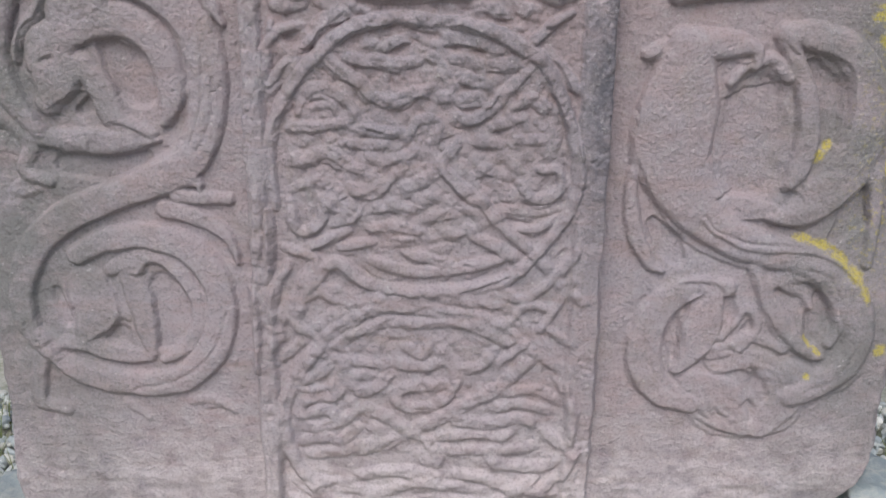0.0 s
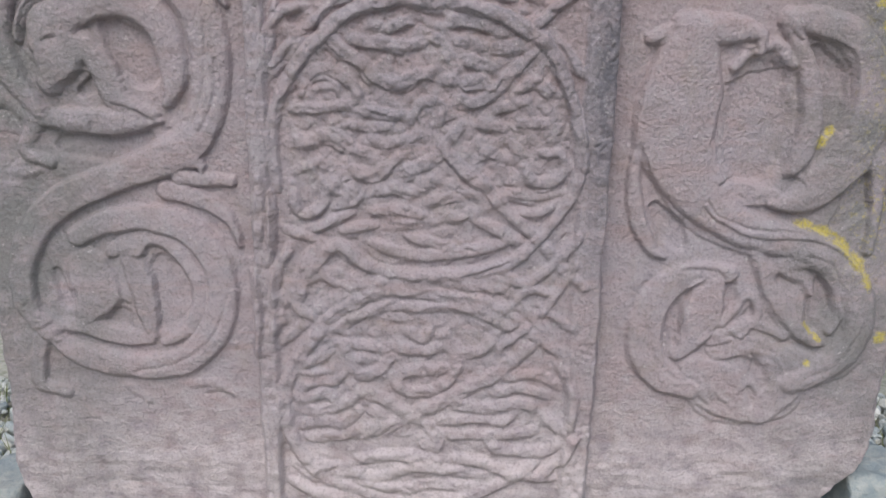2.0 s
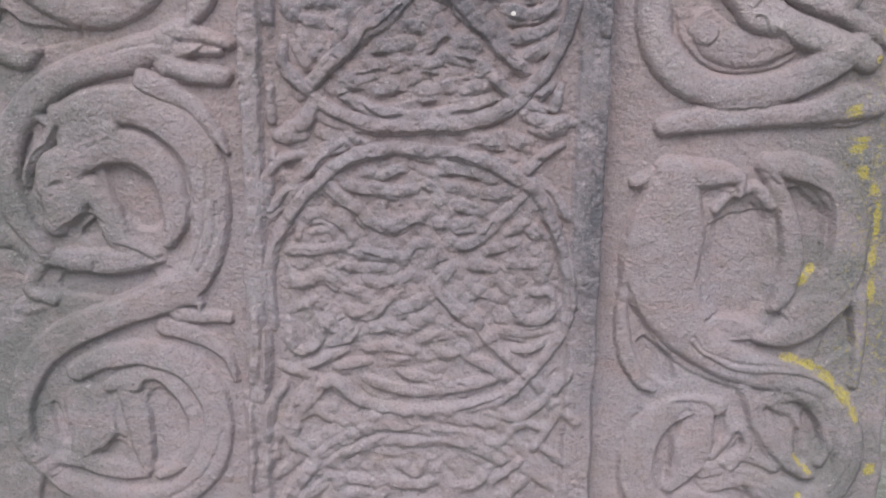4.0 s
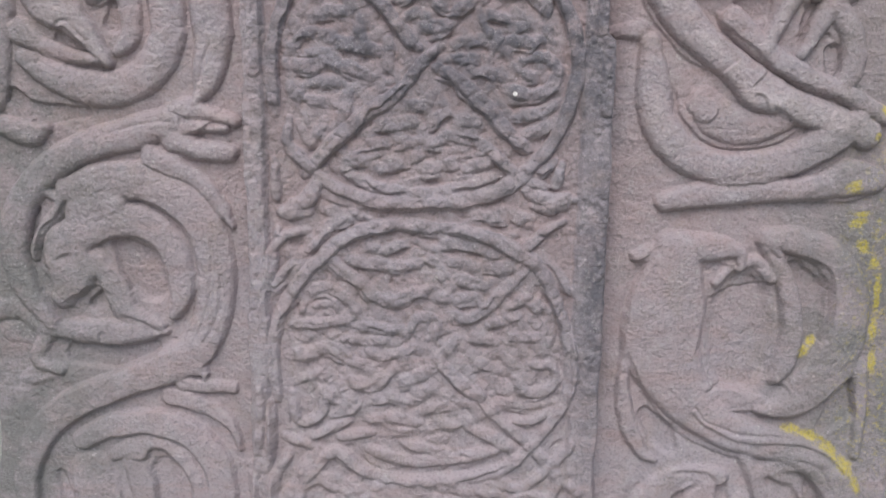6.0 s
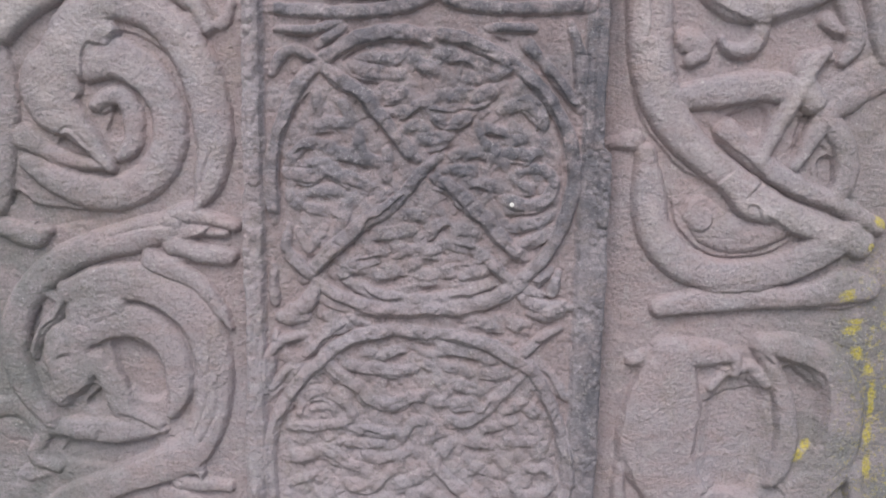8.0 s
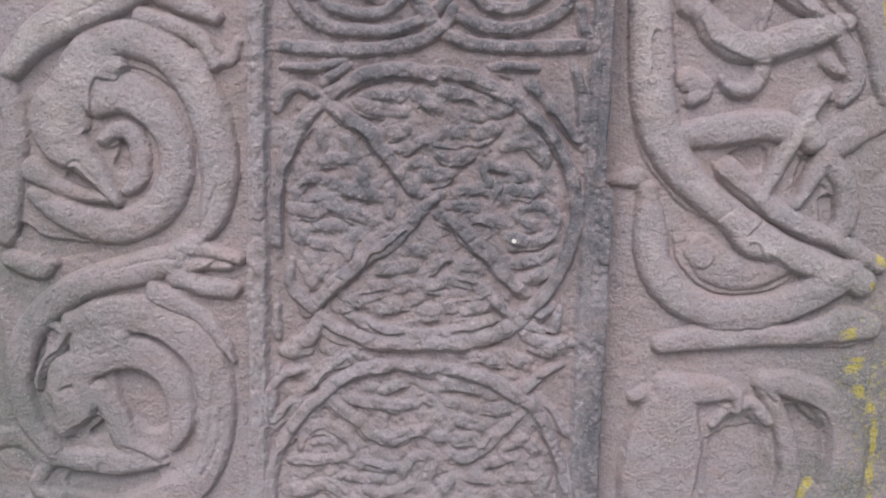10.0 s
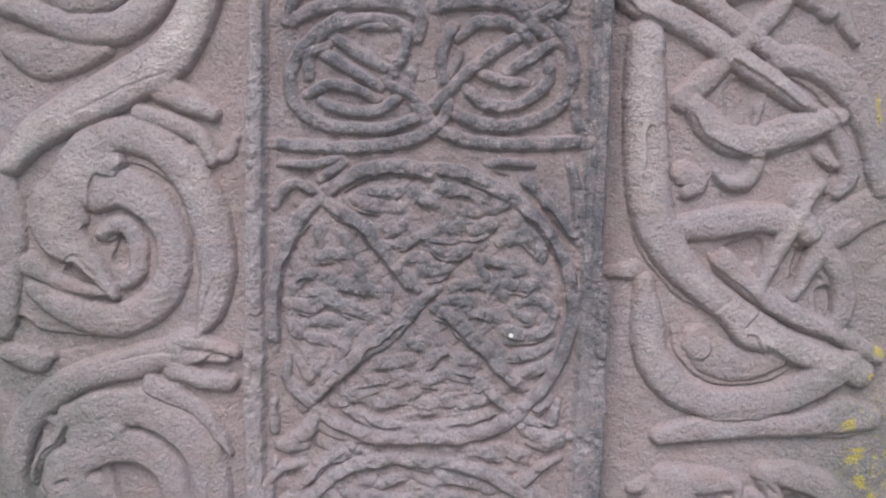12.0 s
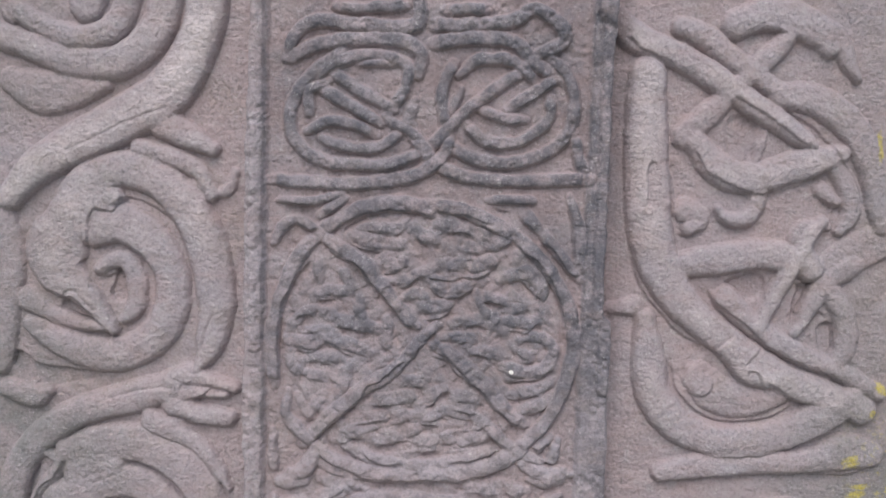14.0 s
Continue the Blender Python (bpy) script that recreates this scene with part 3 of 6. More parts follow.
# shaft low
strand(shaft_low, 5, [(201, 306, 19), (165, 326, 19), (124, 358, 19), (80, 382, 20), (10, 392, 20), (-52, 396, 20), (-99, 379, 20), (-147, 337, 19), (-175, 303, 17), (-193, 250, 18), (-195, 205, 18), (-181, 155, 18), (-153, 113, 20), (-104, 83, 20), (-37, 62, 20)])
strand(shaft_low, 5, [(-201, 314, 17), (-174, 337, 17), (-134, 376, 19), (-83, 405, 20), (-21, 413, 22), (41, 413, 22), (103, 405, 20), (143, 368, 19), (180, 327, 17), (202, 293, 16)])
strand(shaft_low, 5, [(-138, 350, 20), (-109, 370, 20), (-72, 390, 20), (-30, 400, 20), (13, 398, 20), (56, 385, 20), (100, 362, 20), (130, 347, 20)])
strand(shaft_low, 5, [(-124, 335, 17), (-87, 359, 17), (-44, 375, 17), (-1, 372, 17), (49, 373, 17), (93, 358, 17), (130, 340, 17)])
strand(shaft_low, 5, [(-127, 335, 17), (-117, 317, 17), (-80, 313, 17), (-55, 306, 17)])
strand(shaft_low, 5, [(-145, 334, 22), (-176, 294, 22), (-196, 237, 22), (-195, 187, 22), (-174, 136, 22), (-137, 97, 22)])
strand(shaft_low, 5, [(-176, 282, 18), (-150, 291, 18), (-135, 303, 18)])
strand(shaft_low, 5, [(-173, 266, 18), (-136, 269, 18), (-117, 283, 18)])
strand(shaft_low, 5, [(-175, 221, 20), (-174, 245, 20), (-151, 258, 20), (-125, 259, 20), (-114, 275, 20)])
strand(shaft_low, 5, [(-159, 233, 18), (-137, 238, 18), (-119, 226, 18)])
strand(shaft_low, 5, [(-179, 212, 20), (-149, 209, 20), (-115, 222, 20), (-96, 235, 20)])
strand(shaft_low, 5, [(-168, 187, 20), (-138, 196, 20), (-119, 188, 20), (-97, 206, 20)])
strand(shaft_low, 5, [(-158, 166, 20), (-120, 171, 20), (-89, 180, 20)])
strand(shaft_low, 5, [(-109, 323, 20), (-106, 295, 20), (-88, 268, 20), (-62, 276, 20), (-48, 293, 20)])
strand(shaft_low, 5, [(-99, 292, 17), (-73, 294, 17)])
strand(shaft_low, 5, [(-37, 313, 20), (-0, 306, 20), (29, 314, 20)])
strand(shaft_low, 5, [(-22, 337, 18), (3, 325, 18), (10, 345, 18)])
strand(shaft_low, 5, [(29, 338, 20), (44, 306, 20), (80, 307, 20), (98, 327, 20)])
strand(shaft_low, 5, [(51, 299, 20), (41, 266, 20), (8, 243, 20), (-29, 247, 20), (-33, 269, 20), (0, 277, 20), (37, 278, 20)])
strand(shaft_low, 5, [(-59, 177, 23), (-22, 203, 23), (8, 216, 23), (38, 233, 23), (67, 250, 23), (103, 271, 23), (132, 300, 23), (156, 324, 23)])
strand(shaft_low, 5, [(-96, 247, 22), (-66, 235, 22), (-44, 223, 22), (-22, 207, 22), (9, 195, 22)])
strand(shaft_low, 5, [(-74, 214, 20), (-59, 198, 20), (-82, 176, 20)])
strand(shaft_low, 5, [(9, 191, 22), (24, 166, 22), (17, 153, 22), (1, 165, 22)])
strand(shaft_low, 5, [(31, 196, 18), (76, 201, 18), (114, 197, 18), (132, 210, 18)])
strand(shaft_low, 5, [(39, 175, 18), (84, 175, 18), (129, 176, 18), (159, 181, 18)])
strand(shaft_low, 5, [(181, 203, 20), (201, 182, 20), (187, 152, 20), (154, 147, 20), (115, 152, 20), (100, 163, 20)])
strand(shaft_low, 5, [(45, 225, 20), (90, 218, 20), (135, 227, 20), (165, 219, 20)])
strand(shaft_low, 5, [(104, 243, 18), (141, 250, 18), (179, 240, 18)])
strand(shaft_low, 5, [(126, 268, 18), (162, 273, 18), (193, 257, 18)])
strand(shaft_low, 5, [(-174, 127, 20), (-128, 119, 20), (-82, 133, 20), (-29, 139, 20), (32, 131, 20)])
strand(shaft_low, 5, [(-152, 101, 20), (-106, 111, 20), (-60, 103, 20), (-6, 122, 20), (48, 114, 20), (109, 107, 20)])
strand(shaft_low, 5, [(55, 136, 20), (93, 128, 20), (140, 112, 20), (186, 108, 20)])
strand(shaft_low, 5, [(171, 108, 20), (207, 144, 20), (220, 178, 20)])
strand(shaft_low, 5, [(198, 285, 18), (216, 237, 18), (212, 187, 18)])
strand(shaft_low, 5, [(-87, 95, 18), (-37, 82, 20), (13, 92, 20), (72, 89, 20), (130, 100, 20)])
strand(shaft_low, 5, [(-187, 93, 18), (-154, 75, 18), (-104, 66, 20)])
strand(shaft_low, 5, [(162, 129, 20), (122, 99, 20), (72, 74, 20), (14, 59, 20)])
strand(shaft_low, 5, [(-197, 353, 17), (-200, 378, 16), (-176, 404, 17), (-177, 379, 17)])
strand(shaft_low, 5, [(-236, 293, 14), (-231, 353, 19), (-237, 419, 20)])
strand(shaft_low, 4, [(110, 315, 14), (155, 355, 16), (184, 394, 15), (203, 435, 14)])
strand(shaft_low, 4, [(102, 433, 14), (133, 409, 15), (165, 425, 15), (192, 457, 14)])
strand(shaft_low, 4, [(93, 418, 12), (116, 412, 14), (97, 401, 12)])
strand(shaft_low, 4, [(123, 376, 14), (145, 400, 15), (177, 394, 14)])
strand(shaft_low, 4, [(166, 373, 14), (200, 348, 14)])
strand(shaft_low, 4, [(-209, 328, 14), (-196, 370, 16), (-167, 419, 17), (-143, 451, 15)])
strand(shaft_low, 4, [(-187, 403, 14), (-173, 366, 16), (-145, 350, 14)])
strand(shaft_low, 4, [(-144, 445, 14), (-133, 413, 15), (-106, 401, 14)])
strand(shaft_low, 4, [(-114, 405, 14), (-75, 423, 15), (-44, 431, 14)])

# shaft mid
strand(shaft_mid, 5, [(-196, 542, 15), (-199, 581, 15), (-198, 620, 16), (-188, 661, 18), (-164, 702, 19), (-138, 732, 20), (-109, 758, 20), (-72, 775, 20), (-29, 783, 20), (11, 779, 19)])
strand(shaft_mid, 5, [(33, 778, 17), (65, 772, 20), (102, 761, 22), (132, 744, 22), (158, 726, 20), (182, 679, 19), (198, 631, 18), (206, 581, 18), (195, 533, 18), (173, 497, 18), (151, 470, 17), (113, 435, 20), (51, 421, 20), (-12, 419, 20), (-74, 431, 20), (-117, 460, 20), (-149, 430, 19), (-185, 388, 17)])
strand(shaft_mid, 4, [(-101, 741, 13), (-80, 729, 18), (-43, 728, 18), (-18, 726, 16), (4, 735, 15)])
strand(shaft_mid, 4, [(-72, 751, 15), (-43, 750, 17), (-14, 759, 15)])
strand(shaft_mid, 4, [(-120, 732, 18), (-98, 712, 19), (-76, 700, 19), (-62, 684, 18), (-36, 677, 19), (-14, 688, 18), (10, 694, 16)])
strand(shaft_mid, 4, [(-162, 662, 13), (-154, 684, 16), (-132, 696, 16), (-110, 687, 16), (-91, 671, 16), (-86, 650, 15)])
strand(shaft_mid, 4, [(-136, 671, 12), (-117, 674, 13), (-109, 661, 12)])
strand(shaft_mid, 4, [(-166, 643, 15), (-133, 645, 16), (-103, 650, 16), (-69, 641, 18), (-25, 636, 16)])
strand(shaft_mid, 5, [(-201, 698, 13), (-198, 742, 15), (-181, 766, 16), (-157, 770, 13)])
strand(shaft_mid, 5, [(-183, 744, 16), (-165, 743, 17)])
strand(shaft_mid, 5, [(-198, 686, 12), (-175, 713, 15), (-156, 732, 13)])
strand(shaft_mid, 6, [(-154, 752, 22), (-139, 762, 23)])
strand(shaft_mid, 6, [(-176, 797, 24), (-158, 797, 20)])
strand(shaft_mid, 5, [(-130, 775, 17), (-101, 795, 19), (-83, 801, 16)])
strand(shaft_mid, 4, [(22, 752, 16), (44, 758, 19), (80, 750, 19), (106, 742, 15)])
strand(shaft_mid, 4, [(94, 725, 19), (123, 731, 19)])
strand(shaft_mid, 4, [(-3, 742, 16), (17, 730, 16)])
strand(shaft_mid, 4, [(37, 735, 18), (68, 728, 19)])
strand(shaft_mid, 4, [(54, 709, 18), (76, 702, 18)])
strand(shaft_mid, 4, [(26, 719, 19), (38, 702, 18)])
strand(shaft_mid, 4, [(49, 683, 18), (62, 686, 15)])
strand(shaft_mid, 4, [(12, 685, 18), (38, 683, 18)])
strand(shaft_mid, 4, [(46, 657, 19), (70, 656, 19), (92, 672, 19), (110, 694, 18), (136, 721, 16)])
strand(shaft_mid, 4, [(123, 675, 13), (141, 684, 16), (166, 670, 15)])
strand(shaft_mid, 4, [(97, 648, 15), (126, 659, 16)])
strand(shaft_mid, 4, [(-16, 634, 13), (-6, 655, 15), (18, 654, 15), (21, 635, 12)])
strand(shaft_mid, 4, [(-175, 601, 18), (-148, 604, 20), (-122, 612, 18), (-96, 595, 18), (-72, 587, 17)])
strand(shaft_mid, 4, [(-111, 625, 16), (-73, 622, 16), (-39, 621, 16)])
strand(shaft_mid, 4, [(-100, 564, 20), (-70, 563, 20), (-43, 572, 20), (-27, 592, 17)])
strand(shaft_mid, 4, [(-32, 563, 17), (-5, 571, 20), (21, 587, 18)])
strand(shaft_mid, 5, [(-127, 545, 21), (-119, 541, 21)])
strand(shaft_mid, 5, [(-100, 540, 27), (-98, 525, 26), (-114, 517, 17)])
strand(shaft_mid, 4, [(-166, 563, 17), (-148, 571, 15)])
strand(shaft_mid, 4, [(-174, 539, 15), (-171, 511, 18), (-154, 503, 17), (-135, 520, 18), (-135, 542, 15)])
strand(shaft_mid, 4, [(-151, 481, 17), (-124, 494, 18), (-103, 504, 17)])
strand(shaft_mid, 4, [(-182, 479, 15), (-145, 468, 15)])
strand(shaft_mid, 4, [(-62, 535, 17), (-36, 544, 18), (-9, 536, 17)])
strand(shaft_mid, 5, [(1, 551, 20), (13, 551, 20)])
strand(shaft_mid, 4, [(-105, 483, 15), (-70, 489, 15)])
strand(shaft_mid, 4, [(-62, 508, 17), (-36, 513, 18), (-11, 506, 15)])
strand(shaft_mid, 4, [(-43, 488, 15), (-11, 490, 17)])
strand(shaft_mid, 4, [(-18, 473, 15), (8, 467, 19), (42, 458, 17)])
strand(shaft_mid, 4, [(25, 595, 18), (52, 566, 20), (82, 546, 20), (106, 516, 20), (138, 488, 19), (167, 459, 19), (195, 428, 17)])
strand(shaft_mid, 4, [(79, 594, 18), (102, 585, 17)])
strand(shaft_mid, 4, [(69, 629, 18), (96, 625, 16)])
strand(shaft_mid, 4, [(132, 630, 16), (160, 630, 16)])
strand(shaft_mid, 4, [(133, 568, 15), (147, 553, 17), (170, 554, 18), (186, 570, 17), (179, 590, 15), (159, 591, 14)])
strand(shaft_mid, 4, [(109, 538, 14), (148, 533, 17), (178, 538, 15)])
strand(shaft_mid, 4, [(126, 510, 14), (153, 510, 15), (175, 522, 14)])
strand(shaft_mid, 4, [(38, 504, 17), (61, 507, 18)])
strand(shaft_mid, 5, [(20, 479, 20), (29, 481, 19)])
strand(shaft_mid, 4, [(72, 496, 15), (97, 487, 19), (129, 470, 19)])
strand(shaft_mid, 4, [(-66, 463, 16), (-28, 450, 19), (19, 448, 19), (73, 457, 19), (112, 469, 17)])
strand(shaft_mid, 4, [(41, 547, 15), (68, 531, 17)])
strand(shaft_mid, 4, [(107, 606, 15), (126, 593, 15)])
strand(shaft_mid, 4, [(47, 624, 15), (32, 607, 17)])
strand(shaft_mid, 4, [(-73, 605, 17), (-47, 601, 17), (-15, 611, 15)])
strand(shaft_mid, 4, [(7, 524, 17), (41, 531, 17)])
strand(shaft_mid, 5, [(-224, 466, 15), (-219, 518, 17), (-219, 558, 14)])
strand(shaft_mid, 6, [(-204, 526, 14), (-204, 494, 15), (-206, 458, 14)])
strand(shaft_mid, 5, [(-183, 454, 16), (-201, 421, 17), (-204, 379, 16)])
strand(shaft_mid, 5, [(-169, 388, 17), (-160, 438, 19), (-140, 459, 17)])
strand(shaft_mid, 5, [(169, 732, 16), (192, 701, 18), (202, 690, 13)])
strand(shaft_mid, 5, [(205, 473, 15), (187, 436, 17), (216, 412, 17)])
strand(shaft_mid, 6, [(72, 800, 19), (108, 799, 24), (137, 787, 14)])
strand(shaft_mid, 6, [(157, 814, 19), (180, 812, 22)])
strand(shaft_mid, 5, [(-122, 821, 20), (-86, 810, 20), (-29, 808, 20), (14, 811, 20), (64, 812, 20), (114, 834, 19), (141, 855, 17)])
strand(shaft_mid, 5, [(-100, 852, 17), (-65, 832, 19), (0, 825, 19), (64, 835, 19), (99, 849, 17)])
strand(shaft_mid, 5, [(-185, 388, 17), (-137, 422, 19), (-90, 406, 19), (-28, 412, 20), (35, 410, 20), (90, 401, 19)])

strand(shaft_mid, 5, [(-191, 770, 12), (-195, 740, 13), (-197, 700, 15), (-176, 723, 14), (-156, 747, 15)])
strand(shaft_mid, 5, [(-180, 758, 13), (-175, 739, 15), (-156, 743, 16), (-137, 759, 15), (-126, 768, 12)])
strand(shaft_mid, 5, [(-122, 802, 25), (-96, 795, 22), (-74, 790, 10)])
strand(shaft_mid, 5, [(-178, 801, 16), (-163, 807, 18), (-148, 824, 16), (-133, 846, 15)])
strand(shaft_mid, 5, [(-194, 859, 13), (-192, 823, 15)])
strand(shaft_mid, 5, [(75, 793, 10), (97, 796, 19), (119, 799, 18)])
strand(shaft_mid, 5, [(152, 809, 15), (170, 806, 18), (185, 816, 12)])
strand(shaft_mid, 5, [(139, 835, 16), (154, 850, 16), (167, 865, 15)])
strand(shaft_mid, 5, [(182, 787, 13), (168, 781, 15), (150, 764, 15), (139, 752, 13)])
strand(shaft_mid, 5, [(161, 741, 15), (178, 722, 18), (196, 700, 18)])

# shaft up
strand(shaft_up, 6, [(-193, 934, 18), (-195, 993, 19), (-184, 1044, 20), (-170, 1081, 20), (-148, 1113, 20), (-120, 1139, 21), (-84, 1160, 21), (-41, 1168, 21), (3, 1165, 20)])
strand(shaft_up, 6, [(19, 1167, 17), (59, 1158, 20), (95, 1142, 21), (124, 1125, 20), (150, 1101, 20), (173, 1070, 20), (190, 1034, 20), (196, 991, 20), (189, 943, 21), (168, 894, 19), (143, 863, 19), (107, 835, 21), (56, 818, 21), (-4, 812, 21), (-64, 815, 21), (-105, 826, 19), (-135, 846, 18), (-169, 875, 16)])
strand(shaft_up, 5, [(-130, 1124, 17), (-98, 1104, 20), (-72, 1087, 20), (-61, 1070, 19), (-43, 1050, 19), (-28, 1028, 17), (-12, 1014, 15)])
strand(shaft_up, 4, [(-89, 1124, 16), (-62, 1118, 19), (-32, 1116, 17)])
strand(shaft_up, 4, [(-78, 1137, 14), (-41, 1136, 16), (-21, 1143, 14)])
strand(shaft_up, 4, [(-11, 1132, 16), (11, 1124, 17)])
strand(shaft_up, 5, [(-47, 1089, 19), (-34, 1091, 20)])
strand(shaft_up, 4, [(-47, 1069, 13), (-18, 1072, 16), (9, 1085, 16)])
strand(shaft_up, 4, [(-22, 1023, 15), (-24, 1044, 16), (-6, 1053, 16), (9, 1039, 14)])
strand(shaft_up, 4, [(-135, 1068, 14), (-136, 1090, 14)])
strand(shaft_up, 4, [(-130, 1052, 17), (-98, 1054, 17)])
strand(shaft_up, 4, [(-101, 1074, 16), (-84, 1044, 17), (-78, 1010, 17)])
strand(shaft_up, 4, [(-168, 1007, 16), (-149, 1025, 16), (-124, 1025, 16)])
strand(shaft_up, 4, [(-117, 1018, 16), (-82, 1010, 19), (-51, 1004, 16)])
strand(shaft_up, 4, [(-151, 1000, 13), (-118, 1002, 15)])
strand(shaft_up, 4, [(-45, 1014, 16), (-45, 989, 16)])
strand(shaft_up, 4, [(20, 1144, 17), (52, 1138, 20), (83, 1127, 17)])
strand(shaft_up, 4, [(83, 1120, 19), (111, 1126, 17)])
strand(shaft_up, 4, [(53, 1116, 19), (64, 1113, 17)])
strand(shaft_up, 4, [(29, 1092, 19), (68, 1091, 20), (95, 1103, 19)])
strand(shaft_up, 4, [(10, 1072, 17), (33, 1061, 20), (58, 1065, 19), (82, 1078, 16)])
strand(shaft_up, 4, [(3, 1036, 19), (27, 1039, 19), (46, 1053, 16)])
strand(shaft_up, 5, [(105, 1076, 17), (133, 1084, 20), (153, 1065, 19), (149, 1046, 16)])
strand(shaft_up, 5, [(117, 1050, 19), (123, 1043, 19)])
strand(shaft_up, 4, [(78, 1051, 17), (109, 1046, 16)])
strand(shaft_up, 4, [(151, 1042, 16), (162, 1025, 17)])
strand(shaft_up, 4, [(114, 1019, 17), (143, 1020, 17)])
strand(shaft_up, 4, [(95, 1026, 16), (84, 1006, 16)])
strand(shaft_up, 4, [(43, 1017, 16), (72, 1022, 16)])
strand(shaft_up, 4, [(-173, 987, 16), (-147, 984, 19), (-122, 992, 18), (-92, 982, 18), (-72, 974, 15)])
strand(shaft_up, 4, [(-151, 964, 16), (-118, 968, 18), (-94, 963, 16)])
strand(shaft_up, 4, [(-175, 961, 16), (-158, 944, 16)])
strand(shaft_up, 4, [(-143, 942, 16), (-117, 938, 16)])
strand(shaft_up, 4, [(-97, 955, 18), (-103, 922, 18)])
strand(shaft_up, 5, [(-150, 852, 19), (-121, 884, 21), (-91, 911, 21), (-69, 929, 21), (-40, 947, 21), (-24, 963, 16), (-1, 992, 16), (20, 1013, 15)])
strand(shaft_up, 4, [(-158, 909, 13), (-147, 890, 15), (-130, 913, 15)])
strand(shaft_up, 4, [(-173, 913, 13), (-176, 889, 15), (-155, 870, 15)])
strand(shaft_up, 4, [(-28, 938, 18), (4, 936, 19)])
strand(shaft_up, 4, [(-57, 910, 19), (-18, 916, 19)])
strand(shaft_up, 4, [(-65, 886, 18), (-40, 889, 18)])
strand(shaft_up, 5, [(-29, 887, 18), (-24, 889, 18)])
strand(shaft_up, 4, [(-7, 890, 18), (20, 894, 18)])
strand(shaft_up, 4, [(-109, 858, 18), (-80, 871, 19), (-59, 876, 15)])
strand(shaft_up, 5, [(-50, 860, 22), (-42, 861, 22)])
strand(shaft_up, 4, [(-19, 868, 16), (0, 876, 16)])
strand(shaft_up, 5, [(7, 858, 21), (14, 859, 21)])
strand(shaft_up, 4, [(-79, 843, 16), (-57, 832, 18), (-27, 833, 18), (4, 842, 16)])
strand(shaft_up, 6, [(-169, 805, 21), (-146, 817, 21), (-137, 840, 19)])
strand(shaft_up, 6, [(-117, 799, 21), (-82, 800, 19)])
strand(shaft_up, 5, [(21, 983, 16), (47, 968, 19), (70, 947, 21), (89, 929, 21), (108, 907, 19), (133, 887, 16)])
strand(shaft_up, 4, [(68, 983, 18), (96, 976, 16)])
strand(shaft_up, 4, [(113, 958, 18), (135, 954, 18), (161, 961, 19), (171, 983, 17), (154, 1000, 16), (131, 999, 15)])
strand(shaft_up, 4, [(129, 979, 13), (145, 975, 15)])
strand(shaft_up, 4, [(112, 929, 16), (144, 930, 18), (172, 943, 15)])
strand(shaft_up, 4, [(128, 903, 16), (156, 910, 18), (176, 925, 15)])
strand(shaft_up, 4, [(14, 920, 19), (24, 925, 19)])
strand(shaft_up, 4, [(49, 920, 18), (76, 916, 16)])
strand(shaft_up, 4, [(38, 899, 16), (70, 892, 16)])
strand(shaft_up, 5, [(80, 882, 18), (88, 884, 18)])
strand(shaft_up, 5, [(36, 862, 21), (44, 864, 21)])
strand(shaft_up, 4, [(63, 859, 19), (87, 866, 16)])
strand(shaft_up, 4, [(37, 837, 16), (77, 844, 18), (103, 851, 15)])
strand(shaft_up, 5, [(92, 878, 18), (121, 851, 18), (156, 836, 16)])
strand(shaft_up, 6, [(145, 824, 19), (166, 817, 22), (191, 819, 18)])
strand(shaft_up, 5, [(175, 841, 18), (180, 860, 13)])
strand(shaft_up, 6, [(71, 803, 19), (109, 799, 21), (139, 793, 16)])
strand(shaft_up, 5, [(-181, 1168, 11), (-141, 1169, 14), (-113, 1177, 13)])
strand(shaft_up, 5, [(-191, 1119, 14), (-181, 1134, 16), (-163, 1145, 16), (-140, 1131, 14)])
strand(shaft_up, 5, [(-131, 1153, 14), (-109, 1169, 14)])
strand(shaft_up, 5, [(86, 1176, 13), (132, 1177, 14)])
strand(shaft_up, 5, [(130, 1157, 19), (146, 1140, 16)])
strand(shaft_up, 5, [(156, 1129, 16), (179, 1102, 17), (196, 1081, 14)])
strand(shaft_up, 5, [(199, 1095, 16), (197, 1141, 17), (186, 1176, 14)])
strand(shaft_up, 4, [(35, 997, 15), (61, 997, 16)])
strand(shaft_up, 4, [(62, 1066, 13), (93, 1010, 13)])

# shaft top
strand(shaft_top, 7, [(-191, 1194, 17), (-110, 1191, 19), (-45, 1197, 20), (-3, 1210, 20), (26, 1240, 19), (21, 1280, 17), (17, 1312, 17), (29, 1341, 17)])
strand(shaft_top, 7, [(199, 1205, 19), (105, 1201, 19), (51, 1205, 19), (11, 1220, 19), (-15, 1251, 19), (-24, 1272, 17)])
strand(shaft_top, 7, [(-113, 1354, 18), (-149, 1328, 18), (-174, 1286, 19), (-167, 1243, 19), (-132, 1220, 19), (-82, 1216, 19), (-32, 1222, 17), (11, 1248, 19), (38, 1277, 17), (80, 1313, 18), (113, 1335, 17)])
strand(shaft_top, 7, [(-148, 1259, 14), (-122, 1271, 16), (-90, 1265, 16), (-68, 1256, 14)])
strand(shaft_top, 7, [(-129, 1246, 16), (-93, 1237, 17), (-54, 1243, 17), (-29, 1268, 17), (-19, 1293, 16)])
strand(shaft_top, 7, [(-132, 1308, 17), (-94, 1289, 18), (-65, 1271, 16)])
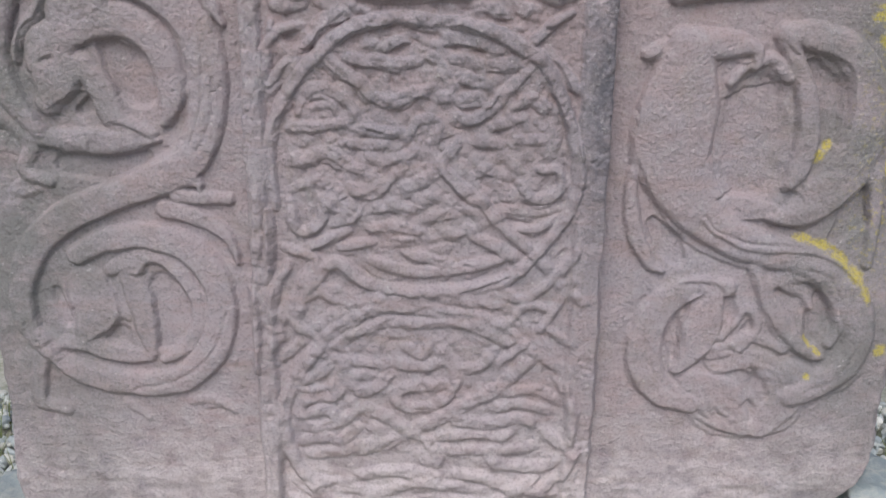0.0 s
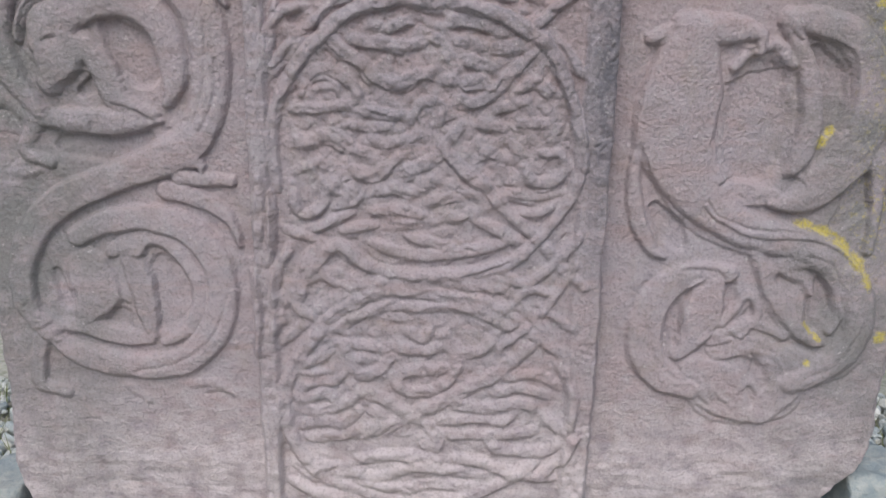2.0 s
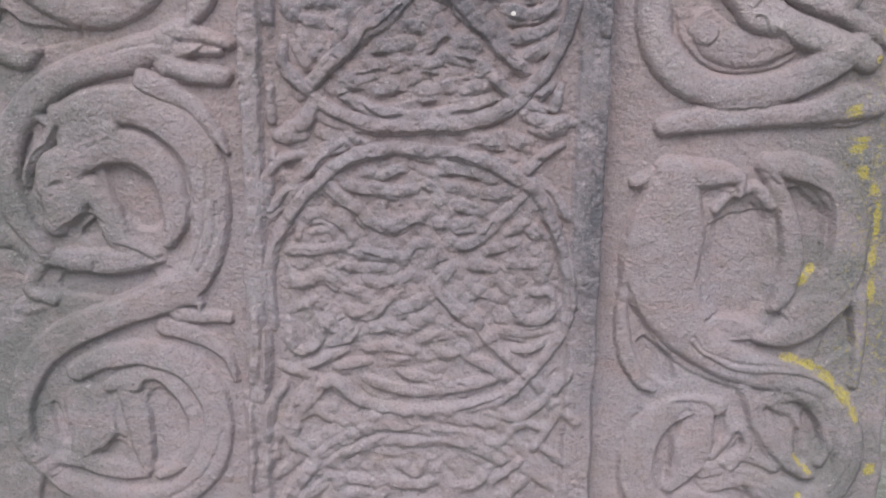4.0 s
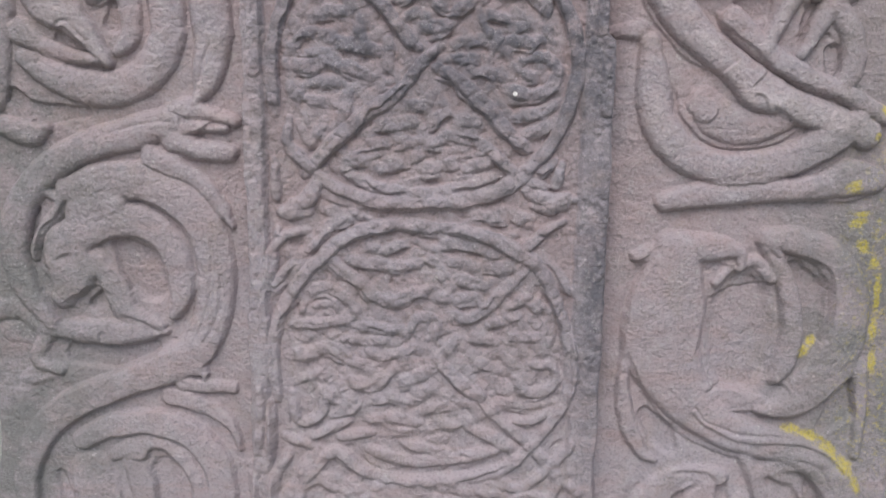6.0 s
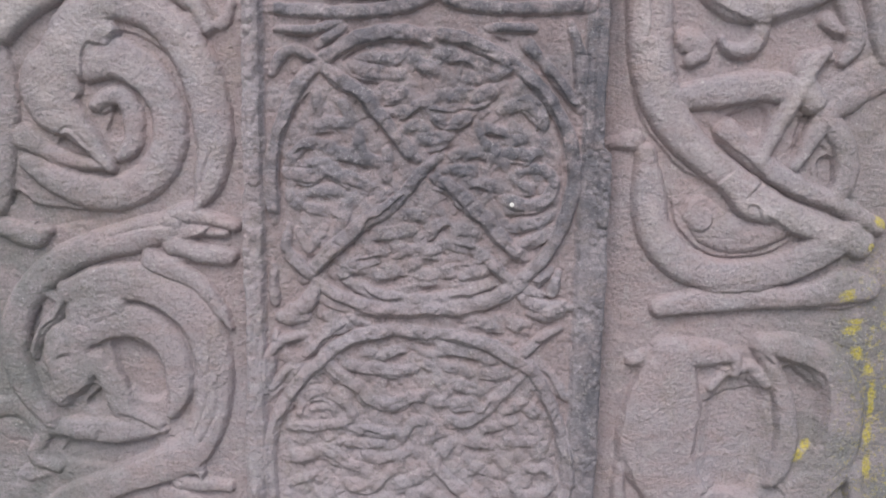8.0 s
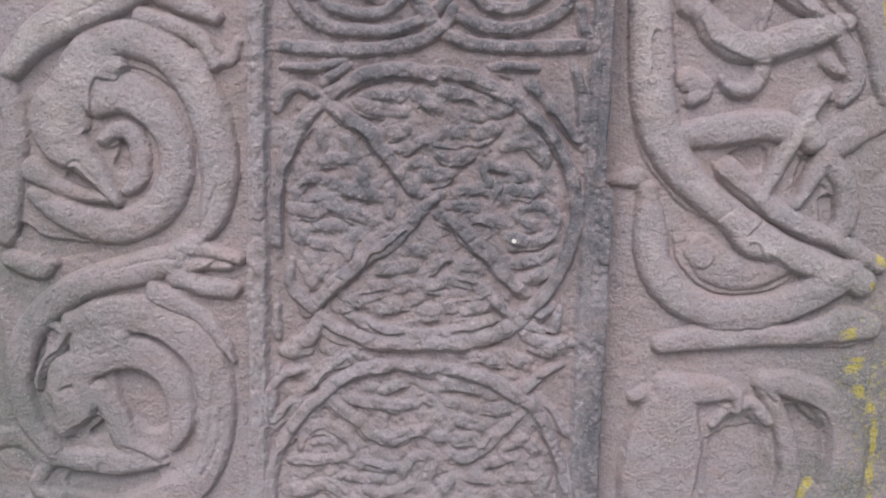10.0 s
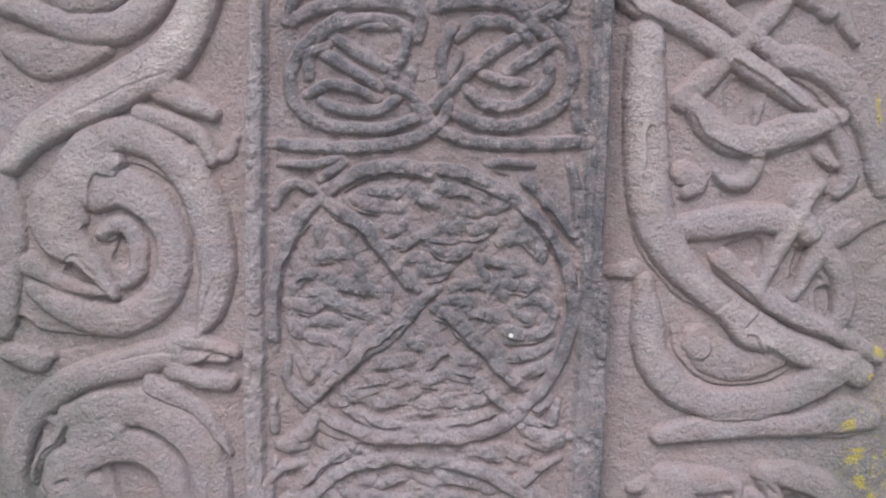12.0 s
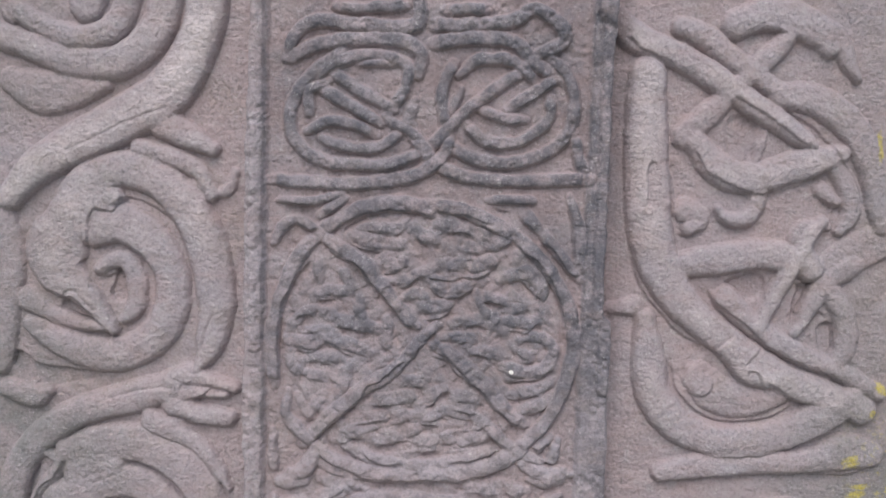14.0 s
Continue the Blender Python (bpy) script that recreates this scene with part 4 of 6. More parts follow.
strand(shaft_top, 7, [(-119, 1330, 17), (-87, 1310, 18), (-47, 1289, 16)])
strand(shaft_top, 7, [(-84, 1343, 11), (-49, 1345, 13)])
strand(shaft_top, 7, [(-141, 1328, 17), (-112, 1345, 17), (-70, 1355, 17), (-27, 1342, 17), (-32, 1310, 17), (-51, 1282, 16)])
strand(shaft_top, 7, [(-169, 1350, 20), (-138, 1366, 20), (-85, 1374, 20), (-32, 1372, 20), (-10, 1356, 18), (-12, 1335, 17)])
strand(shaft_top, 7, [(-151, 1286, 17), (-151, 1307, 17), (-130, 1318, 14)])
strand(shaft_top, 7, [(-178, 1352, 17), (-170, 1376, 18), (-142, 1394, 20), (-85, 1391, 20), (-18, 1393, 20), (-17, 1435, 18)])
strand(shaft_top, 7, [(-114, 1412, 15), (-78, 1412, 17), (-36, 1416, 17)])
strand(shaft_top, 7, [(11, 1371, 20), (56, 1378, 20), (106, 1374, 20), (131, 1350, 20), (171, 1330, 20)])
strand(shaft_top, 7, [(10, 1393, 20), (63, 1395, 20), (105, 1401, 20), (129, 1415, 18), (161, 1399, 20), (169, 1378, 20), (138, 1360, 18)])
strand(shaft_top, 7, [(27, 1412, 17), (69, 1415, 17)])
strand(shaft_top, 7, [(42, 1335, 14), (64, 1352, 17), (107, 1350, 17), (132, 1329, 16)])
strand(shaft_top, 7, [(145, 1360, 17), (178, 1330, 18), (183, 1281, 18), (160, 1242, 19), (108, 1224, 19), (61, 1228, 19), (28, 1243, 17)])
strand(shaft_top, 7, [(105, 1294, 16), (140, 1316, 17), (160, 1329, 14)])
strand(shaft_top, 7, [(70, 1288, 14), (95, 1280, 17), (120, 1278, 14)])
strand(shaft_top, 7, [(53, 1267, 17), (75, 1250, 17), (117, 1251, 17), (152, 1277, 17), (154, 1301, 14)])
strand(shaft_top, 7, [(187, 1257, 17), (197, 1218, 17)])
strand(shaft_top, 7, [(-47, 1271, 14), (-15, 1255, 16), (4, 1234, 14)])
strand(shaft_top, 7, [(31, 1291, 16), (39, 1309, 14)])

# beast low
pocket(beast_low, 8, [(442, 681, 74), (443, 636, 92), (445, 587, 83)])
pocket(beast_low, 8, [(512, 721, 29), (532, 689, 49), (537, 637, 42)])
pocket(beast_low, 9, [(571, 494, 19), (593, 522, 40), (603, 558, 18)])
pocket(beast_low, 7, [(318, 511, 18), (340, 484, 39), (357, 462, 23)])

# knot low
pocket(knot_low, 7, [(556, 350, 27), (561, 381, 40), (565, 408, 27)])
pocket(knot_low, 7, [(374, 397, 14), (360, 354, 27), (362, 319, 16)])
pocket(knot_low, 6, [(458, 355, 13), (466, 368, 11)])
pocket(knot_low, 5, [(441, 372, 13), (431, 398, 24)])

# coil mid
pocket(coil_mid, 8, [(-413, 742, 30), (-389, 711, 64), (-373, 684, 46)])
pocket(coil_mid, 8, [(-457, 658, 15), (-437, 668, 28)])
pocket(coil_mid, 6, [(-526, 789, 11), (-536, 750, 15)])
pocket(coil_mid, 6, [(-484, 585, 31), (-414, 582, 39), (-375, 596, 19)])

# coil low
pocket(coil_low, 5, [(-368, 417, 35), (-351, 383, 68), (-365, 341, 45)])
pocket(coil_low, 6, [(-448, 330, 13), (-427, 345, 21), (-422, 331, 13)])
pocket(coil_low, 5, [(-518, 406, 11), (-507, 364, 21)])

# coil up
pocket(coil_up, 6, [(-548, 941, 23), (-518, 919, 30), (-450, 920, 15)])
pocket(coil_up, 6, [(-406, 1067, 15), (-407, 1037, 25)])
pocket(coil_up, 6, [(-478, 1016, 18), (-448, 1004, 13)])

# beast up
pocket(beast_up, 7, [(413, 1063, 37), (435, 1071, 37)])
pocket(beast_up, 7, [(508, 1066, 29), (503, 1036, 30)])
pocket(beast_up, 6, [(534, 1014, 22), (540, 984, 22)])
pocket(beast_up, 6, [(407, 1274, 43), (409, 1246, 36)])
weave()

# edges of the shaft up carving
ledge(5.6, 6.5, [(-181, 1163), (-161, 1163), (-140, 1164)])
ledge(5.6, 6.5, [(-131, 1144), (-117, 1153), (-101, 1162), (-94, 1171)])
ledge(5.6, 6.5, [(-108, 1127), (-92, 1140), (-74, 1150), (-52, 1156), (-30, 1157), (-9, 1155), (9, 1151), (17, 1153)])
ledge(5.6, 6.5, [(-157, 1136), (-147, 1130), (-135, 1134)])
ledge(5.6, 6.5, [(-171, 1115), (-160, 1112)])
ledge(5.6, 6.5, [(-102, 1120), (-91, 1111), (-76, 1107), (-62, 1105), (-52, 1104)])
ledge(5.6, 6.5, [(-75, 1129), (-66, 1131)])
ledge(5.6, 6.5, [(-57, 1128), (-48, 1125), (-37, 1126), (-24, 1132)])
ledge(5.6, 6.5, [(-131, 1115), (-122, 1106), (-111, 1097), (-98, 1092), (-87, 1088), (-81, 1078), (-73, 1065), (-61, 1058), (-53, 1048), (-44, 1037), (-36, 1030), (-32, 1020), (-24, 1012), (-14, 1006)])
ledge(5.6, 6.5, [(-180, 951), (-186, 965), (-187, 988), (-185, 1014), (-180, 1039), (-170, 1057), (-160, 1075), (-148, 1089), (-141, 1090)])
ledge(5.6, 6.5, [(-56, 1078), (-47, 1076), (-36, 1078), (-30, 1085)])
ledge(5.6, 6.5, [(-34, 1058), (-22, 1060), (-12, 1066), (-4, 1074), (6, 1074)])
ledge(5.6, 6.5, [(-141, 1041), (-131, 1039), (-119, 1041), (-108, 1040)])
ledge(5.6, 6.5, [(-166, 1009), (-159, 1018), (-148, 1020), (-138, 1016)])
ledge(5.6, 6.5, [(-119, 1007), (-104, 1005), (-85, 1000), (-67, 997)])
ledge(5.6, 6.5, [(-44, 1101), (-36, 1098), (-28, 1101)])
ledge(5.6, 6.5, [(39, 1157), (56, 1154), (71, 1149), (87, 1143)])
ledge(5.6, 6.5, [(24, 1129), (35, 1132), (50, 1133), (61, 1129), (69, 1127)])
ledge(5.6, 6.5, [(85, 1169), (95, 1163), (112, 1160)])
ledge(5.6, 6.5, [(119, 1171), (136, 1170)])
ledge(5.6, 6.5, [(125, 1148), (137, 1142)])
ledge(5.6, 6.5, [(76, 1108), (94, 1111), (108, 1117), (116, 1127)])
ledge(5.6, 6.5, [(-15, 1126), (-4, 1118), (11, 1111)])
ledge(5.6, 6.5, [(52, 1098), (62, 1098), (69, 1101)])
ledge(5.6, 6.5, [(4, 1072), (23, 1071), (37, 1069), (51, 1073), (70, 1074), (84, 1081), (93, 1092), (95, 1103)])
ledge(5.6, 6.5, [(5, 1064), (12, 1056), (23, 1049), (38, 1047), (49, 1049), (59, 1055), (66, 1064)])
ledge(5.6, 6.5, [(4, 1018), (17, 1019), (31, 1024), (38, 1036)])
ledge(5.6, 6.5, [(74, 1044), (92, 1043), (109, 1038)])
ledge(5.6, 6.5, [(106, 1065), (117, 1071), (128, 1071), (136, 1064), (144, 1055), (154, 1050)])
ledge(5.6, 6.5, [(137, 1108), (148, 1096), (160, 1081), (168, 1069), (173, 1055), (180, 1036), (182, 1014), (184, 985)])
ledge(5.6, 6.5, [(154, 1125), (166, 1113), (175, 1101), (183, 1089), (192, 1081), (202, 1084)])
ledge(5.6, 6.5, [(113, 1029), (122, 1029), (128, 1033)])
ledge(5.6, 6.5, [(53, 1008), (68, 1013), (83, 1009), (90, 1010)])
ledge(5.6, 6.5, [(108, 1005), (123, 1007), (134, 1004), (144, 1013), (151, 1021)])
ledge(5.6, 6.5, [(-166, 974), (-151, 970), (-136, 975), (-128, 982)])
ledge(5.6, 6.5, [(-125, 982), (-114, 978), (-103, 973), (-94, 968), (-83, 967)])
ledge(5.6, 6.5, [(-136, 954), (-125, 956), (-113, 953)])
ledge(5.6, 6.5, [(-158, 942), (-147, 938)])
ledge(5.6, 6.5, [(-142, 850), (-124, 866), (-113, 883), (-102, 889), (-89, 898), (-79, 911), (-69, 930), (-55, 935), (-40, 948), (-29, 959), (-19, 966)])
ledge(5.6, 6.5, [(-154, 880), (-144, 879), (-134, 884)])
ledge(5.6, 6.5, [(-65, 902), (-50, 901), (-36, 904)])
ledge(5.6, 6.5, [(-87, 876), (-72, 877), (-57, 881), (-46, 883)])
ledge(5.6, 6.5, [(-111, 847), (-101, 850), (-92, 855), (-75, 857), (-68, 858)])
ledge(5.6, 6.5, [(-75, 844), (-66, 832), (-52, 825), (-34, 824), (-19, 826)])
ledge(5.6, 6.5, [(-54, 853), (-45, 849), (-33, 850), (-27, 855), (-10, 857)])
ledge(5.6, 6.5, [(-125, 827), (-112, 822), (-97, 815), (-82, 808), (-63, 803), (-37, 803), (-15, 804), (12, 806), (30, 805), (52, 806), (74, 810), (96, 817), (111, 824)])
ledge(5.6, 6.5, [(-7, 930), (4, 930)])
ledge(5.6, 6.5, [(11, 970), (22, 967), (37, 961), (44, 950), (56, 942), (67, 933), (76, 929), (86, 914), (97, 902), (112, 893), (120, 883), (130, 876), (139, 878)])
ledge(5.6, 6.5, [(58, 970), (69, 975), (80, 973), (88, 968)])
ledge(5.6, 6.5, [(128, 966), (139, 965), (150, 969)])
ledge(5.6, 6.5, [(107, 941), (118, 938), (133, 941), (147, 941), (158, 947), (166, 954), (172, 962)])
ledge(5.6, 6.5, [(108, 920), (119, 916), (133, 917), (148, 921), (155, 923)])
ledge(5.6, 6.5, [(138, 895), (149, 895), (160, 902), (168, 911)])
ledge(5.6, 6.5, [(5, 904), (14, 904), (21, 910), (27, 920), (34, 924), (44, 920)])
ledge(5.6, 6.5, [(42, 900), (57, 898), (68, 895), (76, 897)])
ledge(5.6, 6.5, [(-2, 880), (17, 878), (28, 877)])
ledge(5.6, 6.5, [(49, 873), (58, 871), (69, 873)])
ledge(5.6, 6.5, [(87, 871), (99, 862), (110, 855), (118, 850)])
ledge(5.6, 6.5, [(-5, 843), (7, 840), (25, 846)])
ledge(5.6, 6.5, [(37, 828), (51, 831), (66, 832), (81, 837), (96, 843), (109, 847)])
ledge(5.6, 6.5, [(143, 856), (151, 851), (158, 852), (169, 864)])
ledge(5.6, 6.5, [(159, 839), (170, 830), (181, 828)])

# edges of the shaft mid carving
ledge(4.4, 6.5, [(-182, 758), (-171, 762), (-159, 761)])
ledge(4.4, 6.5, [(-160, 744), (-148, 743), (-137, 753), (-128, 766), (-115, 771), (-100, 775), (-85, 785)])
ledge(4.4, 6.5, [(-113, 746), (-100, 755), (-85, 764), (-66, 770), (-44, 771), (-25, 772), (-7, 768), (5, 765), (20, 765)])
ledge(4.4, 6.5, [(-109, 740), (-101, 729), (-88, 722), (-73, 721), (-58, 719), (-45, 717), (-33, 713), (-23, 716)])
ledge(4.4, 6.5, [(-77, 746), (-62, 748)])
ledge(4.4, 6.5, [(-55, 742), (-43, 740), (-29, 748), (-16, 753)])
ledge(4.4, 6.5, [(-131, 724), (-122, 716), (-111, 706), (-96, 701), (-87, 695), (-83, 685), (-74, 676), (-63, 674)])
ledge(4.4, 6.5, [(-191, 623), (-193, 639), (-189, 653), (-175, 664), (-167, 672), (-160, 691), (-151, 702), (-143, 705)])
ledge(4.4, 6.5, [(-148, 673), (-141, 679), (-132, 681), (-122, 679), (-114, 680)])
ledge(4.4, 6.5, [(-137, 658), (-130, 656), (-121, 658)])
ledge(4.4, 6.5, [(-160, 636), (-149, 638), (-137, 636)])
ledge(4.4, 6.5, [(-40, 665), (-27, 667), (-16, 672), (-5, 685), (4, 683), (20, 678)])
ledge(4.4, 6.5, [(-76, 646), (-61, 641), (-46, 636), (-32, 634)])
ledge(4.4, 6.5, [(-14, 642), (-9, 630), (-4, 626)])
ledge(4.4, 6.5, [(-108, 621), (-101, 620), (-90, 617)])
ledge(4.4, 6.5, [(36, 772), (53, 771), (72, 765), (87, 758), (102, 749), (117, 740), (129, 736)])
ledge(4.4, 6.5, [(75, 789), (90, 783), (105, 781), (117, 784)])
ledge(4.4, 6.5, [(24, 748), (35, 746), (50, 749), (65, 745), (84, 740)])
ledge(4.4, 6.5, [(79, 718), (92, 716), (115, 716), (129, 723), (139, 733)])
ledge(4.4, 6.5, [(-1, 734), (9, 728), (21, 722)])
ledge(4.4, 6.5, [(45, 706), (55, 700), (65, 695), (74, 697)])
ledge(4.4, 6.5, [(41, 675), (52, 669), (63, 671), (75, 672), (88, 672), (97, 685), (104, 693)])
ledge(4.4, 6.5, [(34, 649), (49, 644), (64, 647), (79, 654), (84, 663)])
ledge(4.4, 6.5, [(19, 629), (34, 632), (45, 637)])
ledge(4.4, 6.5, [(114, 668), (128, 669), (141, 673), (151, 665), (166, 658)])
ledge(4.4, 6.5, [(151, 709), (161, 695), (171, 684), (179, 668), (186, 649), (189, 633), (192, 593), (192, 569), (187, 549)])
ledge(4.4, 6.5, [(161, 733), (170, 728), (180, 716), (187, 702), (197, 688), (206, 692)])
ledge(4.4, 6.5, [(150, 773), (161, 772), (172, 774)])
ledge(4.4, 6.5, [(61, 622), (77, 617), (92, 619)])
ledge(4.4, 6.5, [(91, 642), (102, 641), (117, 647)])
ledge(4.4, 6.5, [(-168, 593), (-157, 590), (-141, 593), (-126, 597), (-114, 589), (-99, 584)])
ledge(4.4, 6.5, [(-171, 564), (-161, 560), (-151, 567)])
ledge(4.4, 6.5, [(-136, 543), (-130, 532), (-120, 528), (-112, 530)])
ledge(4.4, 6.5, [(-109, 542), (-99, 552), (-90, 553), (-76, 548), (-60, 550), (-49, 556), (-43, 567), (-34, 575), (-24, 584)])
ledge(4.4, 6.5, [(-80, 572), (-68, 573), (-59, 571)])
ledge(4.4, 6.5, [(-124, 509), (-110, 509), (-99, 513), (-87, 519), (-79, 531), (-76, 544)])
ledge(4.4, 6.5, [(-155, 505), (-145, 501), (-136, 503), (-130, 516)])
ledge(4.4, 6.5, [(-176, 498), (-169, 493), (-159, 493)])
ledge(4.4, 6.5, [(-152, 472), (-138, 481), (-126, 487), (-114, 500)])
ledge(4.4, 6.5, [(-37, 553), (-25, 550), (-10, 552)])
ledge(4.4, 6.5, [(-68, 525), (-52, 531), (-37, 530), (-21, 526)])
ledge(4.4, 6.5, [(-10, 541), (-2, 536), (10, 538)])
ledge(4.4, 6.5, [(-77, 492), (-67, 501), (-56, 504), (-44, 497)])
ledge(4.4, 6.5, [(-114, 470), (-102, 469), (-87, 474)])
ledge(4.4, 6.5, [(-83, 459), (-75, 447), (-63, 439), (-43, 434), (-24, 436), (-10, 445)])
ledge(4.4, 6.5, [(-135, 458), (-122, 447), (-106, 437), (-86, 425), (-63, 417)])
ledge(4.4, 6.5, [(-27, 476), (-19, 463), (-4, 454), (10, 456)])
ledge(4.4, 6.5, [(20, 585), (32, 577), (41, 567), (52, 553), (64, 544), (75, 535)])
ledge(4.4, 6.5, [(66, 574), (78, 580), (87, 583), (97, 579)])
ledge(4.4, 6.5, [(140, 572), (146, 564), (159, 561)])
ledge(4.4, 6.5, [(129, 555), (137, 546), (149, 539), (160, 538), (172, 543), (181, 551), (186, 561)])
ledge(4.4, 6.5, [(100, 552), (110, 547), (121, 548)])
ledge(4.4, 6.5, [(107, 526), (122, 523), (138, 520), (150, 519)])
ledge(4.4, 6.5, [(139, 501), (151, 498), (160, 505)])
ledge(4.4, 6.5, [(30, 495), (42, 492), (55, 493)])
ledge(4.4, 6.5, [(11, 472), (19, 466), (31, 466), (38, 475)])
ledge(4.4, 6.5, [(85, 482), (101, 475), (117, 464), (129, 454), (135, 450)])
ledge(4.4, 6.5, [(112, 497), (124, 485), (140, 475), (156, 463)])
ledge(4.4, 6.5, [(42, 467), (58, 460), (72, 457)])
ledge(4.4, 6.5, [(20, 432), (35, 435), (43, 443)])
ledge(4.4, 6.5, [(51, 437), (67, 438), (82, 444), (98, 451)])
ledge(4.4, 6.5, [(48, 418), (67, 421), (91, 430), (110, 439), (125, 445)])
ledge(4.4, 6.5, [(161, 445), (169, 441), (177, 443)])
ledge(4.4, 6.5, [(179, 466), (190, 479), (198, 487)])

# edges of the shaft low carving
ledge(2.8, 6.0, [(-102, 433), (-83, 425), (-64, 419), (-37, 415), (-6, 414), (17, 414), (40, 417), (63, 423), (86, 430), (109, 438)])
ledge(2.8, 6.0, [(-130, 398), (-114, 394), (-99, 395), (-83, 403)])
ledge(2.8, 6.0, [(-152, 366), (-142, 379), (-130, 395)])
ledge(2.8, 6.0, [(-135, 352), (-123, 360), (-111, 367), (-95, 374), (-80, 385), (-64, 390), (-45, 390), (-21, 387), (-2, 394), (10, 400)])
ledge(2.8, 6.0, [(-112, 346), (-96, 350), (-84, 354), (-72, 365), (-56, 372), (-41, 380), (-33, 386)])
ledge(2.8, 6.0, [(-76, 358), (-60, 355), (-41, 350), (-21, 347), (-7, 345)])
ledge(2.8, 6.0, [(-131, 338), (-124, 331), (-108, 329), (-92, 329), (-80, 331), (-64, 326), (-57, 330)])
ledge(2.8, 6.0, [(-151, 328), (-144, 319), (-132, 312), (-116, 308)])
ledge(2.8, 6.0, [(-200, 194), (-197, 230), (-191, 257), (-182, 280), (-174, 297), (-160, 310)])
ledge(2.8, 6.0, [(-198, 162), (-190, 143), (-178, 130), (-163, 120)])
ledge(2.8, 6.0, [(-181, 264), (-165, 266), (-149, 267), (-133, 269)])
ledge(2.8, 6.0, [(-161, 283), (-149, 290)])
ledge(2.8, 6.0, [(-170, 240), (-162, 246), (-146, 248)])
ledge(2.8, 6.0, [(-169, 214), (-151, 215), (-134, 218), (-122, 221)])
ledge(2.8, 6.0, [(-100, 246), (-89, 255), (-77, 252)])
ledge(2.8, 6.0, [(-86, 215), (-77, 221), (-65, 224), (-60, 226)])
ledge(2.8, 6.0, [(-160, 179), (-148, 181), (-135, 184), (-119, 187)])
ledge(2.8, 6.0, [(-140, 163), (-127, 168), (-115, 170)])
ledge(2.8, 6.0, [(-103, 165), (-86, 164), (-70, 169), (-57, 174), (-45, 188), (-33, 193), (-21, 200)])
ledge(2.8, 6.0, [(-149, 140), (-137, 132), (-120, 130), (-107, 133), (-99, 141)])
ledge(2.8, 6.0, [(-87, 131), (-70, 133), (-45, 132), (-20, 128), (0, 126)])
ledge(2.8, 6.0, [(-146, 107), (-133, 116), (-120, 126)])
ledge(2.8, 6.0, [(-112, 98), (-100, 103), (-87, 111)])
ledge(2.8, 6.0, [(-91, 105), (-83, 113), (-70, 116), (-64, 111)])
ledge(2.8, 6.0, [(-87, 95), (-75, 87), (-58, 81), (-37, 79), (-24, 83)])
ledge(2.8, 6.0, [(-33, 104), (-24, 90), (-12, 82), (1, 81)])
ledge(2.8, 6.0, [(-195, 125), (-183, 111), (-167, 98), (-150, 89)])
ledge(2.8, 6.0, [(-121, 88), (-100, 81), (-83, 72)])
ledge(2.8, 6.0, [(-85, 305), (-69, 305), (-53, 305)])
ledge(2.8, 6.0, [(-57, 284), (-45, 286), (-35, 295)])
ledge(2.8, 6.0, [(-29, 301), (-17, 300), (-1, 300), (15, 303)])
ledge(2.8, 6.0, [(-102, 285), (-93, 281), (-77, 282)])
ledge(2.8, 6.0, [(-75, 271), (-61, 264), (-53, 258)])
ledge(2.8, 6.0, [(-27, 261), (-21, 268), (-9, 268), (3, 266)])
ledge(2.8, 6.0, [(-17, 246), (-5, 243), (20, 242)])
ledge(2.8, 6.0, [(-53, 151), (-41, 154), (-33, 151)])
ledge(2.8, 6.0, [(-4, 152), (4, 147), (17, 149)])
ledge(2.8, 6.0, [(-45, 170), (-20, 169), (-8, 175)])
ledge(2.8, 6.0, [(72, 411), (80, 401), (95, 394), (111, 396), (118, 404)])
ledge(2.8, 6.0, [(80, 391), (92, 376), (108, 366), (124, 356), (135, 350)])
ledge(2.8, 6.0, [(-6, 369), (18, 372), (41, 371), (61, 366), (81, 363), (92, 364)])
ledge(2.8, 6.0, [(10, 400), (25, 390), (49, 387), (76, 386)])
ledge(2.8, 6.0, [(9, 339), (20, 345), (32, 348), (40, 340), (50, 330), (60, 325)])
ledge(2.8, 6.0, [(62, 343), (77, 345), (89, 339), (97, 334), (113, 335), (129, 342), (140, 348)])
ledge(2.8, 6.0, [(51, 304), (67, 302), (83, 302), (94, 311), (99, 320)])
ledge(2.8, 6.0, [(114, 314), (130, 318), (145, 325), (157, 328)])
ledge(2.8, 6.0, [(161, 329), (169, 318), (179, 306), (186, 298)])
ledge(2.8, 6.0, [(159, 359), (172, 344), (184, 332), (197, 319), (205, 307)])
ledge(2.8, 6.0, [(159, 372), (166, 384), (177, 393), (185, 386)])
ledge(2.8, 6.0, [(122, 396), (128, 384), (139, 375)])
ledge(2.8, 6.0, [(175, 286), (183, 291), (191, 284), (207, 283)])
ledge(2.8, 6.0, [(13, 283), (27, 275), (43, 271), (63, 274), (79, 282)])
ledge(2.8, 6.0, [(20, 241), (40, 251), (48, 264)])
ledge(2.8, 6.0, [(52, 242), (68, 245), (80, 249), (100, 251), (112, 245), (123, 239)])
ledge(2.8, 6.0, [(99, 281), (107, 289), (119, 292), (127, 285)])
ledge(2.8, 6.0, [(85, 218), (101, 218), (118, 214), (134, 212)])
ledge(2.8, 6.0, [(53, 196), (78, 194), (100, 195)])
ledge(2.8, 6.0, [(28, 220), (44, 221), (65, 224)])
ledge(2.8, 6.0, [(37, 164), (54, 160), (70, 160)])
